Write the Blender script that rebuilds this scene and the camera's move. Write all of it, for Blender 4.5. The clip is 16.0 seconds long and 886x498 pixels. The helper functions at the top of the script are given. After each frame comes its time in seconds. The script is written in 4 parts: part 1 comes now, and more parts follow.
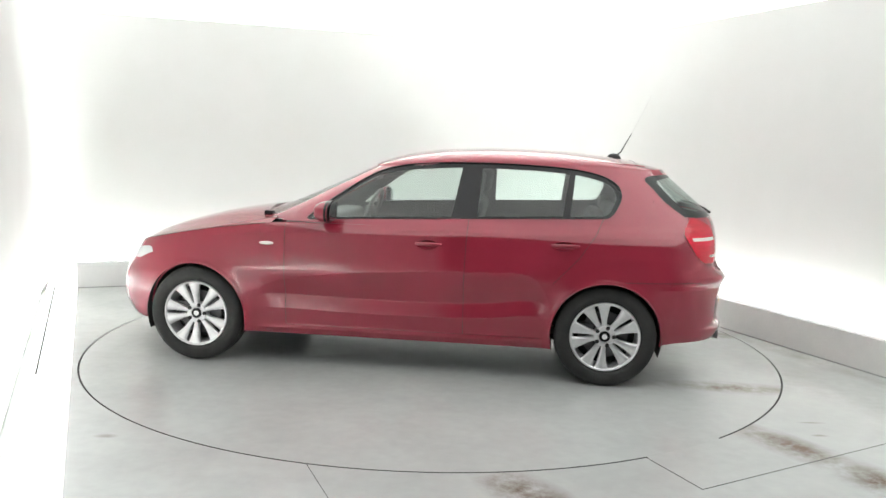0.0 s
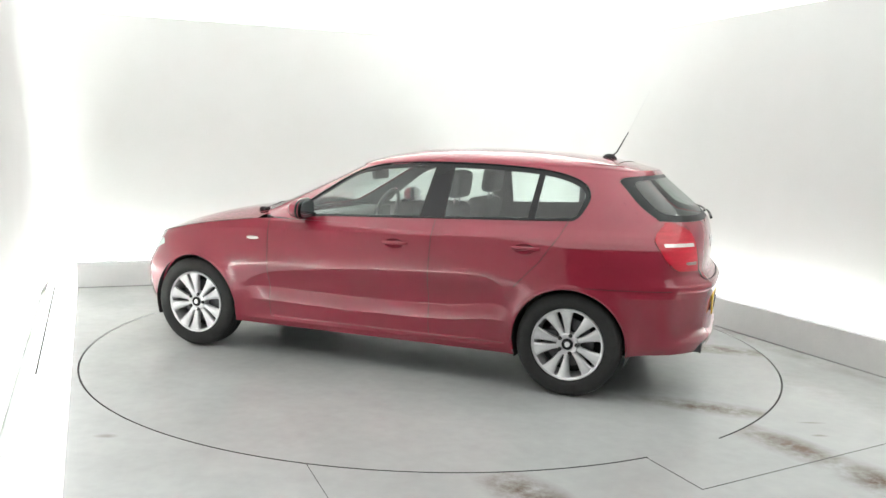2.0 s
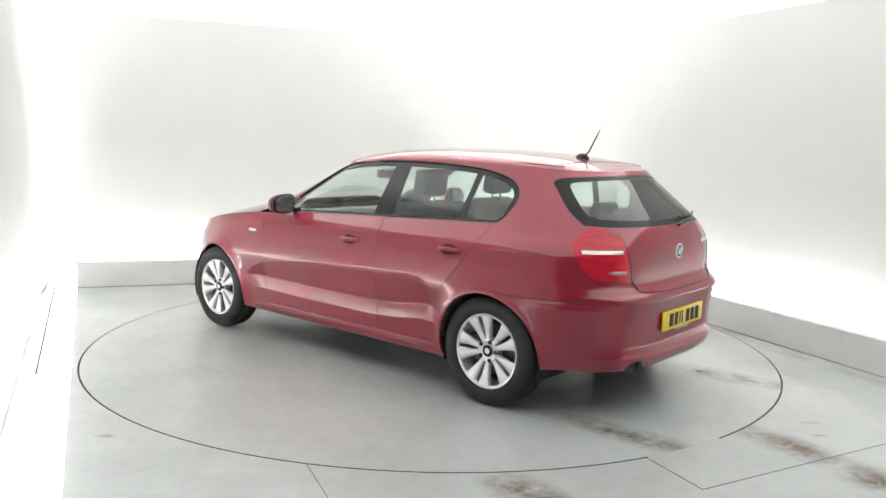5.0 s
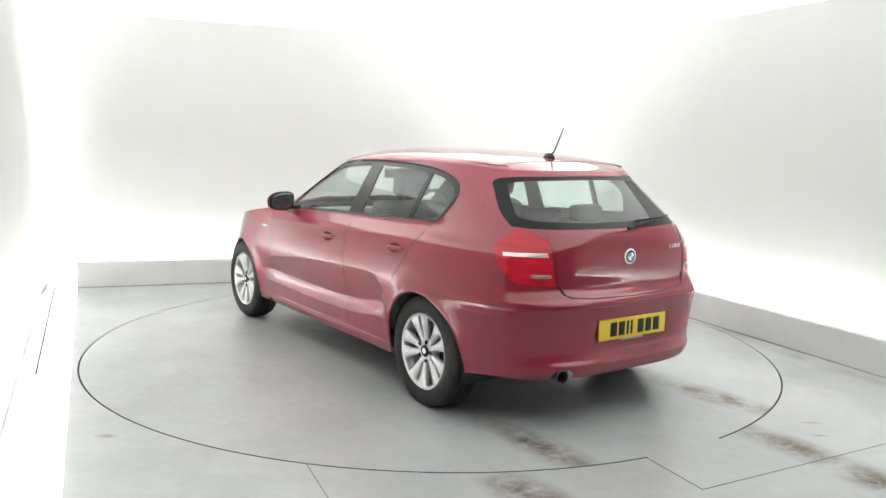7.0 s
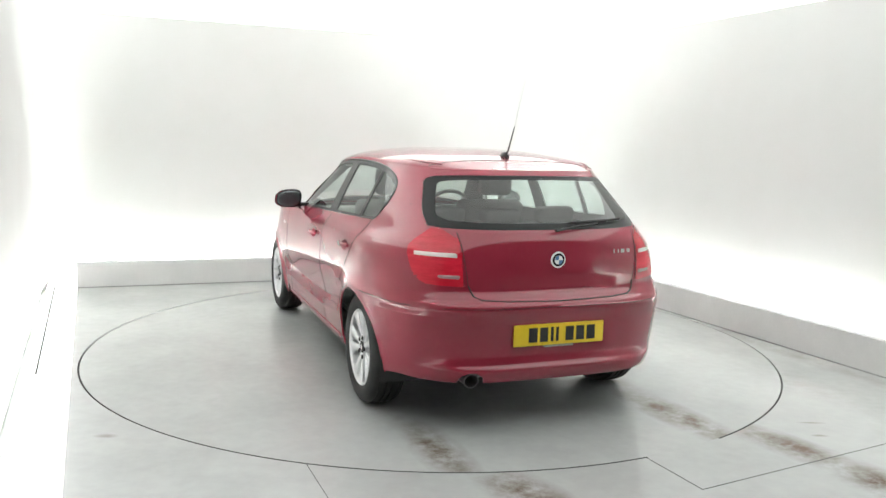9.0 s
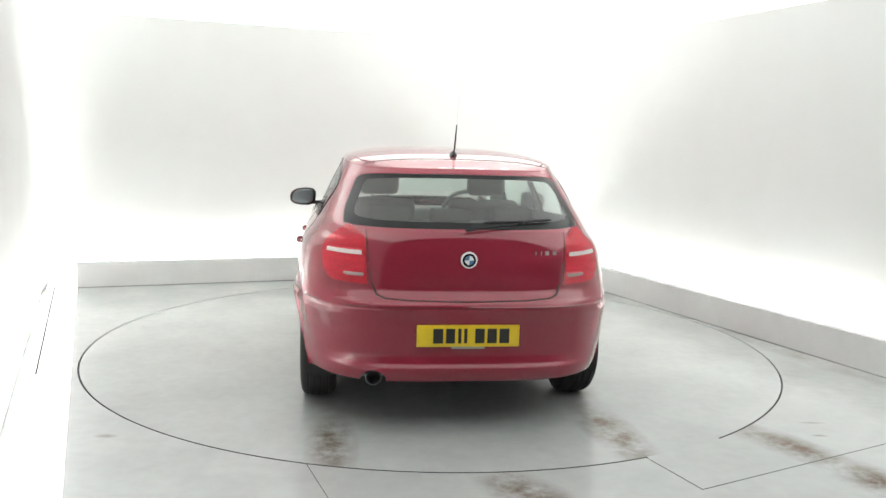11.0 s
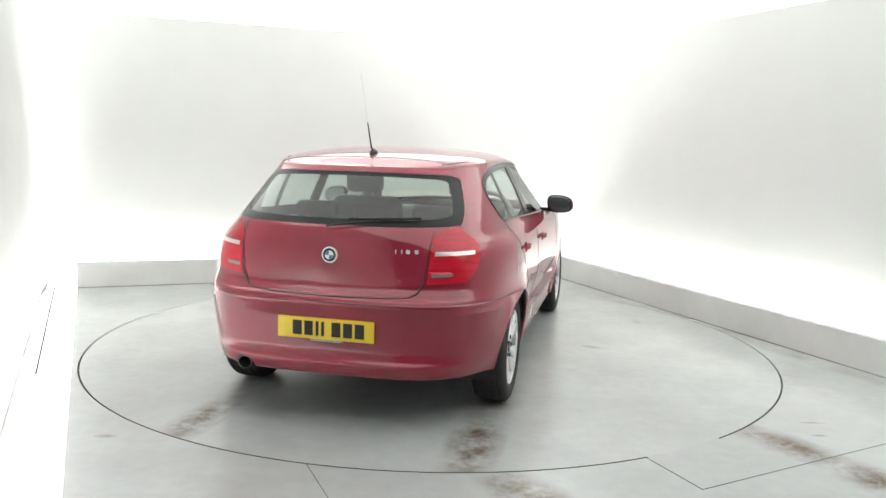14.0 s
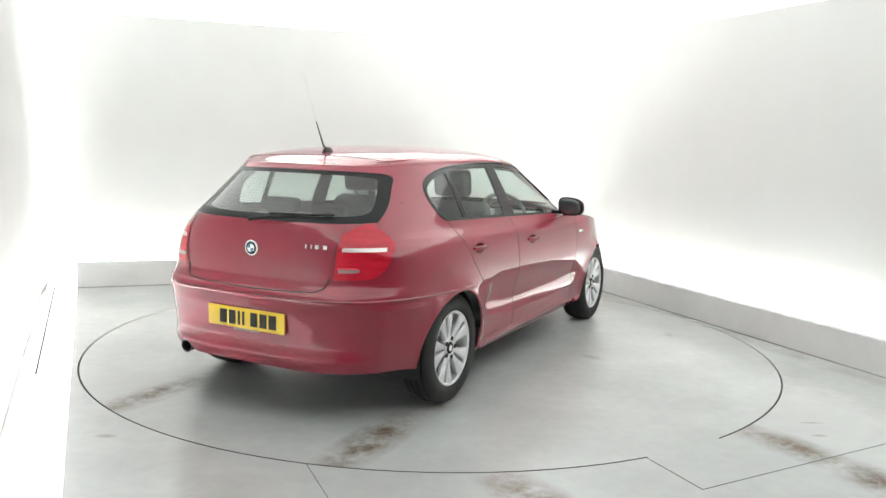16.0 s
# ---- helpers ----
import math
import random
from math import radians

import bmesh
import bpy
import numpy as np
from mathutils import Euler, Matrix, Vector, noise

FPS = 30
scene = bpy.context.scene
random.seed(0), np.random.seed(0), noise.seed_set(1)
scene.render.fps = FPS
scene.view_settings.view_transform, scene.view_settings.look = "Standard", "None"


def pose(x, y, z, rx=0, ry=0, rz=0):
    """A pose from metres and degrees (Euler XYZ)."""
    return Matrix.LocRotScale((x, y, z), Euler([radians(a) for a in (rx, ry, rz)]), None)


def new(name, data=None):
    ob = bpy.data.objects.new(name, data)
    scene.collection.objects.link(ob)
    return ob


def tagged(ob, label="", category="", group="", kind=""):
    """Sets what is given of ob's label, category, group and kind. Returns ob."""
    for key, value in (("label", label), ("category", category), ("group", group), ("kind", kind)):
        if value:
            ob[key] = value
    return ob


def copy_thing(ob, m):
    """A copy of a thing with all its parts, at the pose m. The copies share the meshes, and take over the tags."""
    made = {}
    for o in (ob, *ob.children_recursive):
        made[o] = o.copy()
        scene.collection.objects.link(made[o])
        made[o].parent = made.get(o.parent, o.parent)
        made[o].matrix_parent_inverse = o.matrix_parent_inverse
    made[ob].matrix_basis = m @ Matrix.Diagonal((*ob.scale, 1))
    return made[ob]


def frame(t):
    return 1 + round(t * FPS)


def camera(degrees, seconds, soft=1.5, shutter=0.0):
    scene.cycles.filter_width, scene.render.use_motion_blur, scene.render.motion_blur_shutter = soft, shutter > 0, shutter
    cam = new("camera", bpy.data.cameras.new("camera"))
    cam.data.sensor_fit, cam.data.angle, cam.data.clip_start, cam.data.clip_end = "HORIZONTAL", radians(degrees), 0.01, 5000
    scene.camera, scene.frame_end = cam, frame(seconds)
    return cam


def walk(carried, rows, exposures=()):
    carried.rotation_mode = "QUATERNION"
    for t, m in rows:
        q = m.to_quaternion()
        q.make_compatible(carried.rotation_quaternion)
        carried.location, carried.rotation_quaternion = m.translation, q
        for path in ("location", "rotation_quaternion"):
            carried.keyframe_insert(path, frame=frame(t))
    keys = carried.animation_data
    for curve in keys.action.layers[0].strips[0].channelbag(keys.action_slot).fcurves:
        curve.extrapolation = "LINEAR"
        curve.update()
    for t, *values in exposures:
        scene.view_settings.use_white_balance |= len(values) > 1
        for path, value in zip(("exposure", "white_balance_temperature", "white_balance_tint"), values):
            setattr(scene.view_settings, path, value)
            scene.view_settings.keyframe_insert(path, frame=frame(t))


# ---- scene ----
# The camera stands still; the turntable turns the car before it.
cam = camera(57.83, 16.0, soft=1.5)
CAM_POSE = Matrix((
    (0.99961266, -0.02597265, -0.00999736, 0.0),
    (-0.0064628, 0.13276816, -0.99112605, -5.8936),
    (0.0270695, 0.99080676, 0.13254888, 1.4843),
    (0, 0, 0, 1)))
walk(cam, [(0.0, CAM_POSE), (16.0, CAM_POSE)], [(0.0, 0.12), (16.0, 0.12)])

# ---- world: the booth is closed, almost nothing comes from outside ----
world = bpy.data.worlds.new("world")
scene.world = world
world.use_nodes = True
world.node_tree.nodes["Background"].inputs[0].default_value = (0.9, 0.95, 1.0, 1)
world.node_tree.nodes["Background"].inputs[1].default_value = 0.05

CEILING_GLOW = 1.06
TUBE_GLOW = 142.0

# ---- materials ----


def material(name, color, rough=0.5, metal=0.0, coat=0.0, emit=0.0, spec=0.5):
    m = bpy.data.materials.new(name)
    m.use_nodes = True
    b = m.node_tree.nodes["Principled BSDF"]
    b.inputs["Base Color"].default_value = (*color, 1)
    b.inputs["Roughness"].default_value = rough
    b.inputs["Metallic"].default_value = metal
    b.inputs["Coat Weight"].default_value = coat
    b.inputs["Coat Roughness"].default_value = 0.02
    b.inputs["Specular IOR Level"].default_value = spec
    if emit:
        b.inputs["Emission Color"].default_value = (*color, 1)
        b.inputs["Emission Strength"].default_value = emit
    return m


def add(m, kind, **values):
    n = m.node_tree.nodes.new(kind)
    for k, v in values.items():
        n.inputs[k.replace("_", " ")].default_value = v
    return n


def vary(m, color_a, color_b, scale=8.0, fine=60.0, bump=0.0, rough=None, space="Object", stretch=(1, 1, 1)):
    """Mottle at two scales, fine relief, uneven gloss."""
    t, b = m.node_tree, m.node_tree.nodes["Principled BSDF"]
    co = add(m, "ShaderNodeTexCoord")
    mp = add(m, "ShaderNodeMapping", Scale=stretch)
    t.links.new(co.outputs[space], mp.inputs[0])
    n1 = add(m, "ShaderNodeTexNoise", Scale=scale, Detail=6.0, Roughness=0.6)
    n2 = add(m, "ShaderNodeTexNoise", Scale=fine, Detail=3.0)
    mix = add(m, "ShaderNodeMath")
    mix.operation = "MULTIPLY_ADD"
    mix.inputs[1].default_value = 0.35
    ramp = add(m, "ShaderNodeValToRGB")
    ramp.color_ramp.elements[0].position, ramp.color_ramp.elements[1].position = 0.45, 0.85
    ramp.color_ramp.elements[0].color, ramp.color_ramp.elements[1].color = (*color_a, 1), (*color_b, 1)
    for n in (n1, n2):
        t.links.new(mp.outputs[0], n.inputs["Vector"])
    t.links.new(n2.outputs["Fac"], mix.inputs[0])
    t.links.new(n1.outputs["Fac"], mix.inputs[2])
    t.links.new(mix.outputs[0], ramp.inputs[0])
    t.links.new(ramp.outputs[0], b.inputs["Base Color"])
    if bump:
        bp = add(m, "ShaderNodeBump", Strength=bump, Distance=0.002)
        t.links.new(n2.outputs["Fac"], bp.inputs["Height"])
        t.links.new(bp.outputs[0], b.inputs["Normal"])
    if rough:
        rr = add(m, "ShaderNodeMapRange", To_Min=rough[0], To_Max=rough[1])
        rr.inputs["From Min"].default_value, rr.inputs["From Max"].default_value = 0.35, 0.65
        t.links.new(n1.outputs["Fac"], rr.inputs["Value"])
        t.links.new(rr.outputs[0], b.inputs["Roughness"])
    return m


def glass_material(name, tint, gloss=0.03):
    """A thin pane: tinted, with a reflection that grows towards grazing."""
    m = bpy.data.materials.new(name)
    m.use_nodes = True
    t = m.node_tree
    t.nodes.clear()
    out, mix = t.nodes.new("ShaderNodeOutputMaterial"), t.nodes.new("ShaderNodeMixShader")
    tr, gl = t.nodes.new("ShaderNodeBsdfTransparent"), t.nodes.new("ShaderNodeBsdfGlossy")
    lw, pw, sc = t.nodes.new("ShaderNodeLayerWeight"), t.nodes.new("ShaderNodeMath"), t.nodes.new("ShaderNodeMath")
    tr.inputs[0].default_value = (*tint, 1)
    gl.inputs["Roughness"].default_value = gloss
    lw.inputs[0].default_value = 0.5
    pw.operation, sc.operation = "POWER", "MULTIPLY_ADD"
    pw.inputs[1].default_value, sc.inputs[1].default_value, sc.inputs[2].default_value = 4.0, 0.7, 0.075
    t.links.new(lw.outputs["Facing"], pw.inputs[0])
    t.links.new(pw.outputs[0], sc.inputs[0])
    t.links.new(sc.outputs[0], mix.inputs[0])
    t.links.new(tr.outputs[0], mix.inputs[1])
    t.links.new(gl.outputs[0], mix.inputs[2])
    t.links.new(mix.outputs[0], out.inputs[0])
    return m


WALL_WHITE = vary(material("wall_fabric", (0.52, 0.525, 0.51), 0.8), (0.51, 0.515, 0.50), (0.535, 0.54, 0.53), 1.2, 90, 0.0)
PLINTH_WHITE = vary(material("plinth_paint", (0.7, 0.7, 0.69), 0.45), (0.56, 0.565, 0.555), (0.62, 0.62, 0.61), 3, 60, 0.05)
PLAIN_GREY = vary(material("closure_grey", (0.12, 0.12, 0.12), 0.8), (0.16, 0.16, 0.16), (0.24, 0.24, 0.24), 1, 40, 0.05)
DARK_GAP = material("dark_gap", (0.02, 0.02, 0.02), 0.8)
GREY_JOINT = material("grey_joint", (0.26, 0.26, 0.26), 0.8)
BOX_GLOW = material("light_box_cover", (1.0, 1.0, 0.99), 0.5, emit=0.95)
DIFFUSER = material("diffuser", (0.98, 1.0, 0.985), 0.6, emit=CEILING_GLOW)
TUBE = material("tube_light", (0.98, 1.0, 0.98), 0.5, emit=TUBE_GLOW)


def floor_paint(name, tracks):
    """Worn satin floor paint; tracks: (x, y, half width, half length, turn) of rusty tyre dirt."""
    m = vary(material(name, (0.5, 0.5, 0.48), 0.3), (0.352, 0.366, 0.360), (0.418, 0.430, 0.423), 1.5, 14, 0.0, (0.215, 0.245))
    t, b = m.node_tree, m.node_tree.nodes["Principled BSDF"]
    clean = b.inputs["Base Color"].links[0].from_socket
    co = add(m, "ShaderNodeTexCoord")
    broken = add(m, "ShaderNodeTexNoise", Scale=4.0, Detail=9.0, Roughness=0.72)
    t.links.new(co.outputs["Object"], broken.inputs["Vector"])
    total = None
    for x, y, hw, hl, turn, power in tracks:
        mp = add(m, "ShaderNodeMapping")
        mp.vector_type = "TEXTURE"
        mp.inputs["Location"].default_value = (x, y, 0)
        mp.inputs["Rotation"].default_value = (0, 0, radians(turn))
        mp.inputs["Scale"].default_value = (hl, hw, 1)
        t.links.new(co.outputs["Object"], mp.inputs[0])
        ln = add(m, "ShaderNodeVectorMath")
        ln.operation = "LENGTH"
        t.links.new(mp.outputs[0], ln.inputs[0])
        rg = add(m, "ShaderNodeMapRange", To_Min=power, To_Max=0.0)
        rg.inputs["From Min"].default_value, rg.inputs["From Max"].default_value = 0.15, 1.1
        rg.clamp = True
        t.links.new(ln.outputs["Value"], rg.inputs["Value"])
        if total is None:
            total = rg.outputs[0]
        else:
            mx = add(m, "ShaderNodeMath")
            mx.operation = "MAXIMUM"
            t.links.new(total, mx.inputs[0])
            t.links.new(rg.outputs[0], mx.inputs[1])
            total = mx.outputs[0]
    br = add(m, "ShaderNodeMapRange")
    br.inputs["From Min"].default_value, br.inputs["From Max"].default_value = 0.36, 0.62
    t.links.new(broken.outputs["Fac"], br.inputs["Value"])
    mul = add(m, "ShaderNodeMath")
    mul.operation = "MULTIPLY"
    t.links.new(total, mul.inputs[0])
    t.links.new(br.outputs[0], mul.inputs[1])
    dirt = add(m, "ShaderNodeMixRGB")
    dirt.inputs["Color2"].default_value = (0.13, 0.095, 0.07, 1)
    t.links.new(mul.outputs[0], dirt.inputs["Fac"])
    t.links.new(clean, dirt.inputs["Color1"])
    t.links.new(dirt.outputs[0], b.inputs["Base Color"])
    return m


FLOOR_PAINT = floor_paint("floor_paint", [(1.83, -2.0, 0.15, 0.48, -58, 1.3), (2.1, -2.5, 0.18, 0.5, -63, 1.2), (0.42, -2.62, 0.16, 0.34, -55, 1.3),
                                          (2.52, 0.15, 0.13, 2.4, -66.5, 0.32), (2.35, -0.9, 0.22, 0.8, -66, 0.22), (1.75, 1.9, 0.25, 0.9, -60, 0.2),
                                          (2.06, -1.84, 0.02, 0.05, 0, 1.2), (2.1, -1.64, 0.015, 0.09, 0, 0.9), (-1.60, -2.08, 0.03, 0.06, 0, 0.8)])
DECK_PAINT = floor_paint("deck_paint", [(-2.05, 0.74, 0.13, 0.50, 0, 1.3), (-1.95, -0.72, 0.15, 0.60, 3, 1.3), (-1.3, -0.75, 0.12, 0.5, 0, 0.5), (-1.3, 0.8, 0.1, 0.5, 0, 0.45),
                                        (0.6, 0.6, 0.05, 0.2, 20, 0.5), (0.2, -1.2, 0.05, 0.12, 70, 0.6), (1.2, -1.5, 0.04, 0.1, 30, 0.5), (1.9, -0.3, 0.04, 0.15, 80, 0.45)])

# ---- mesh helpers ----


def link_mesh(name, verts, faces, mat, parent=None, label="", normals=None, smooth=True):
    me = bpy.data.meshes.new(name)
    me.from_pydata([tuple(v) for v in verts], [], [tuple(f) for f in faces])
    me.materials.append(mat)
    if smooth:
        me.polygons.foreach_set("use_smooth", [True] * len(me.polygons))
    if normals is not None:
        me.normals_split_custom_set_from_vertices([tuple(n) for n in normals])
    ob = new(name, me)
    if parent is not None:
        ob.parent = parent
    return tagged(ob, label)


def part(name, bm, mat, parent=None, label="", smooth=True):
    me = bpy.data.meshes.new(name)
    bm.to_mesh(me)
    bm.free()
    me.materials.append(mat)
    if smooth:
        me.polygons.foreach_set("use_smooth", [True] * len(me.polygons))
        me.set_sharp_from_angle(angle=radians(38))
    ob = new(name, me)
    if parent is not None:
        ob.parent = parent
    return tagged(ob, label)


def box(bm, x0, x1, y0, y1, z0, z1, bevel=0.0, segs=2, m=None):
    r = bmesh.ops.create_cube(bm, size=1.0)
    vs = r["verts"]
    for v in vs:
        v.co = Vector(((x0 + x1) / 2 + v.co.x * (x1 - x0), (y0 + y1) / 2 + v.co.y * (y1 - y0), (z0 + z1) / 2 + v.co.z * (z1 - z0)))
    if bevel:
        es = list({e for v in vs for e in v.link_edges})
        out = bmesh.ops.bevel(bm, geom=es, offset=bevel, segments=segs, affect="EDGES", profile=0.6)
        vs = list({v for f in out["faces"] for v in f.verts} | {v for v in vs if v.is_valid})
    if m is not None:
        bmesh.ops.transform(bm, matrix=m, verts=[v for v in vs if v.is_valid])
    return vs


def prism(bm, outline, z0, z1):
    """An upright slab on a plan outline (counter-clockwise)."""
    lo, hi = [bm.verts.new((x, y, z0)) for x, y in outline], [bm.verts.new((x, y, z1)) for x, y in outline]
    n = len(outline)
    bm.faces.new(lo[::-1]), bm.faces.new(hi)
    for i in range(n):
        bm.faces.new((lo[i], lo[(i + 1) % n], hi[(i + 1) % n], hi[i]))
    return bm


def tube(name, points, radius, mat, parent=None, label="", closed=False, sides=6, taper=None):
    """A rod along a line of points."""
    pts = [Vector(p) for p in points]
    n, bm, rings = len(pts), bmesh.new(), []
    for i, p in enumerate(pts):
        a, b = pts[(i - 1) % n] if closed or i else p, pts[(i + 1) % n] if closed or i < n - 1 else p
        d = (b - a).normalized()
        s = d.cross(Vector((0, 0, 1)))
        s = s.normalized() if s.length > 0.05 else d.cross(Vector((0, 1, 0))).normalized()
        u = s.cross(d)
        r = radius if taper is None else radius + (taper - radius) * i / (n - 1)
        rings.append([bm.verts.new(p + r * (math.cos(k * math.tau / sides) * s + math.sin(k * math.tau / sides) * u)) for k in range(sides)])
    for i in range(n if closed else n - 1):
        q, w = rings[i], rings[(i + 1) % n]
        for k in range(sides):
            bm.faces.new((q[k], q[(k + 1) % sides], w[(k + 1) % sides], w[k]))
    if not closed:
        bm.faces.new(rings[0][::-1]), bm.faces.new(rings[-1])
    bmesh.ops.recalc_face_normals(bm, faces=bm.faces)
    return part(name, bm, mat, parent, label)


# ---- the booth ----
BACK_LEFT, BACK_RIGHT = Vector((-3.417, 1.700)), Vector((1.235, 3.406))
RIGHT_DIR, LEFT_DIR = Vector((1.169, -2.692)).normalized(), Vector((1.921, -4.473)).normalized()
RIGHT_END, LEFT_END = BACK_RIGHT + RIGHT_DIR * 8.6, BACK_LEFT + LEFT_DIR * 6.8
TABLE_R, PLINTH_H, PLINTH_W, WALL_GAP, WALL_TOP = 2.424, 0.243, 0.10, 0.30, 2.62


def outward(d):
    """The two plan normals, for the left and the right run."""
    return Vector((-d.y, d.x))


BACK_DIR = (BACK_RIGHT - BACK_LEFT).normalized()


def offset_corner(p, d1, n1, d2, n2, w):
    """The corner of two runs, each moved out by w."""
    a, b = p + n1 * w, p + n2 * w
    den = d1.x * d2.y - d1.y * d2.x
    s = ((b - a).x * d2.y - (b - a).y * d2.x) / den
    return a + d1 * s


N_BACK = outward(BACK_DIR)
N_LEFT = Vector((LEFT_DIR.y, -LEFT_DIR.x))
N_RIGHT = Vector((-RIGHT_DIR.y, RIGHT_DIR.x))


def run(w):
    """The line round the booth at distance w behind the plinth's face: left end, two corners, right end."""
    return [LEFT_END + N_LEFT * w, offset_corner(BACK_LEFT, LEFT_DIR, N_LEFT, BACK_DIR, N_BACK, w),
            offset_corner(BACK_RIGHT, BACK_DIR, N_BACK, RIGHT_DIR, N_RIGHT, w), RIGHT_END + N_RIGHT * w]


def rounded_run(w, radius, steps=10):
    p = run(w)
    out = [p[0]]
    for a, c, b in ((p[0], p[1], p[2]), (p[1], p[2], p[3])):
        s, e = c + (a - c).normalized() * radius, c + (b - c).normalized() * radius
        for i in range(steps + 1):
            k = i / steps
            out.append(s * (1 - k) ** 2 + c * 2 * k * (1 - k) + e * k ** 2)
    return out + [p[3]]


FLOOR_OUT = [(-9, -9), (10, -9), (10, 9), (-9, 9)]


def build_floor():
    """Floor sheet with a round opening for the turntable; the gap round the deck is left dark."""
    verts, faces, n = [], [], 180
    for i in range(n):
        a = math.tau * i / n
        c, s = math.cos(a), math.sin(a)
        k = 9.0 / max(abs(c), abs(s))
        verts += [((TABLE_R + 0.011) * c, (TABLE_R + 0.011) * s, 0), (k * c, k * s, 0), ((TABLE_R + 0.011) * c, (TABLE_R + 0.011) * s, -0.05)]
    for i in range(n):
        j = (i + 1) % n
        faces += [(3 * i, 3 * i + 1, 3 * j + 1, 3 * j), (3 * j + 2, 3 * i + 2, 3 * i, 3 * j)]
    ob = link_mesh("floor", verts, faces, FLOOR_PAINT, smooth=False)
    tagged(ob, "satin grey painted floor with rusty tyre marks", "floor", kind="structure")
    pit = bmesh.new()
    bmesh.ops.create_circle(pit, cap_ends=True, segments=90, radius=TABLE_R + 0.3, matrix=pose(0, 0, -0.06))
    tagged(part("pit_floor", pit, DARK_GAP), "dark pit under the turntable", "pit", kind="structure")


def floor_seam(points, width=0.007):
    """A dark joint between floor plates, lying in the floor."""
    bm = bmesh.new()
    for (x0, y0), (x1, y1) in zip(points, points[1:]):
        d = Vector((x1 - x0, y1 - y0))
        box(bm, -0.002, d.length + 0.002, -width / 2, width / 2, -0.01, 0.0008, m=pose(x0, y0, 0, 0, 0, math.degrees(math.atan2(d.y, d.x))))
    return tagged(part("floor_seam", bm, DARK_GAP, smooth=False), "dark joint between the floor plates", "floor joint", kind="structure")


def build_turntable():
    deck = new("turntable")
    tagged(deck, "round grey turntable deck with rusty tyre tracks", "turntable")
    bm = bmesh.new()
    n = 180
    ring = [bm.verts.new((TABLE_R * math.cos(math.tau * i / n), TABLE_R * math.sin(math.tau * i / n), 0)) for i in range(n)]
    low = [bm.verts.new((v.co.x, v.co.y, -0.04)) for v in ring]
    bm.faces.new(ring)
    for i in range(n):
        bm.faces.new((low[i], low[(i + 1) % n], ring[(i + 1) % n], ring[i]))
    part("deck", bm, DECK_PAINT, deck, smooth=False)
    bm = bmesh.new()
    rows = [[bm.verts.new((r * math.cos(math.tau * i / n), r * math.sin(math.tau * i / n), z)) for i in range(n)] for r, z in ((TABLE_R + 0.0035, -0.03), (TABLE_R + 0.0035, -0.001), (TABLE_R + 0.0005, -0.0002))]
    for a, b in zip(rows, rows[1:]):
        for i in range(n):
            bm.faces.new((a[i], a[(i + 1) % n], b[(i + 1) % n], b[i]))
    part("edge_band", bm, DARK_GAP, deck, "dark worn steel edge")
    return deck


def build_plinths():
    inner, outer = run(0.0), run(PLINTH_W)
    bar = run(PLINTH_W + 0.006)
    wall = run(WALL_GAP)
    for i, label in enumerate(("left", "back", "right")):
        bm = bmesh.new()
        if label == "left":
            outer = [outer[0] + N_LEFT * 0.07] + [outer[1] + N_LEFT * 0.07] + outer[2:]
        prism(bm, [inner[i], inner[i + 1], outer[i + 1], outer[i]][::-1], 0.0, PLINTH_H)
        if label == "left":
            outer = run(PLINTH_W)
        bmesh.ops.recalc_face_normals(bm, faces=bm.faces)
        bmesh.ops.bevel(bm, geom=[e for e in bm.edges if all(v.co.z > 0.2 for v in e.verts)], offset=0.004, segments=2, affect="EDGES")
        if label == "left":
            tagged(part("light_box", bm, BOX_GLOW), "low glowing white light box along the wall", "light box", kind="structure")
        else:
            tagged(part(f"plinth_{label}", bm, PLINTH_WHITE), "low white painted plinth along the studio wall", "plinth", kind="structure")
        if label == "left":
            continue
        bm = bmesh.new()
        prism(bm, [run(-0.004)[i], run(-0.004)[i + 1], inner[i + 1], inner[i]][::-1], 0.0, 0.007)
        bmesh.ops.recalc_face_normals(bm, faces=bm.faces)
        tagged(part(f"plinth_trim_{label}", bm, GREY_JOINT, smooth=False), "dark joint at the foot of the plinth", "trim", kind="structure")


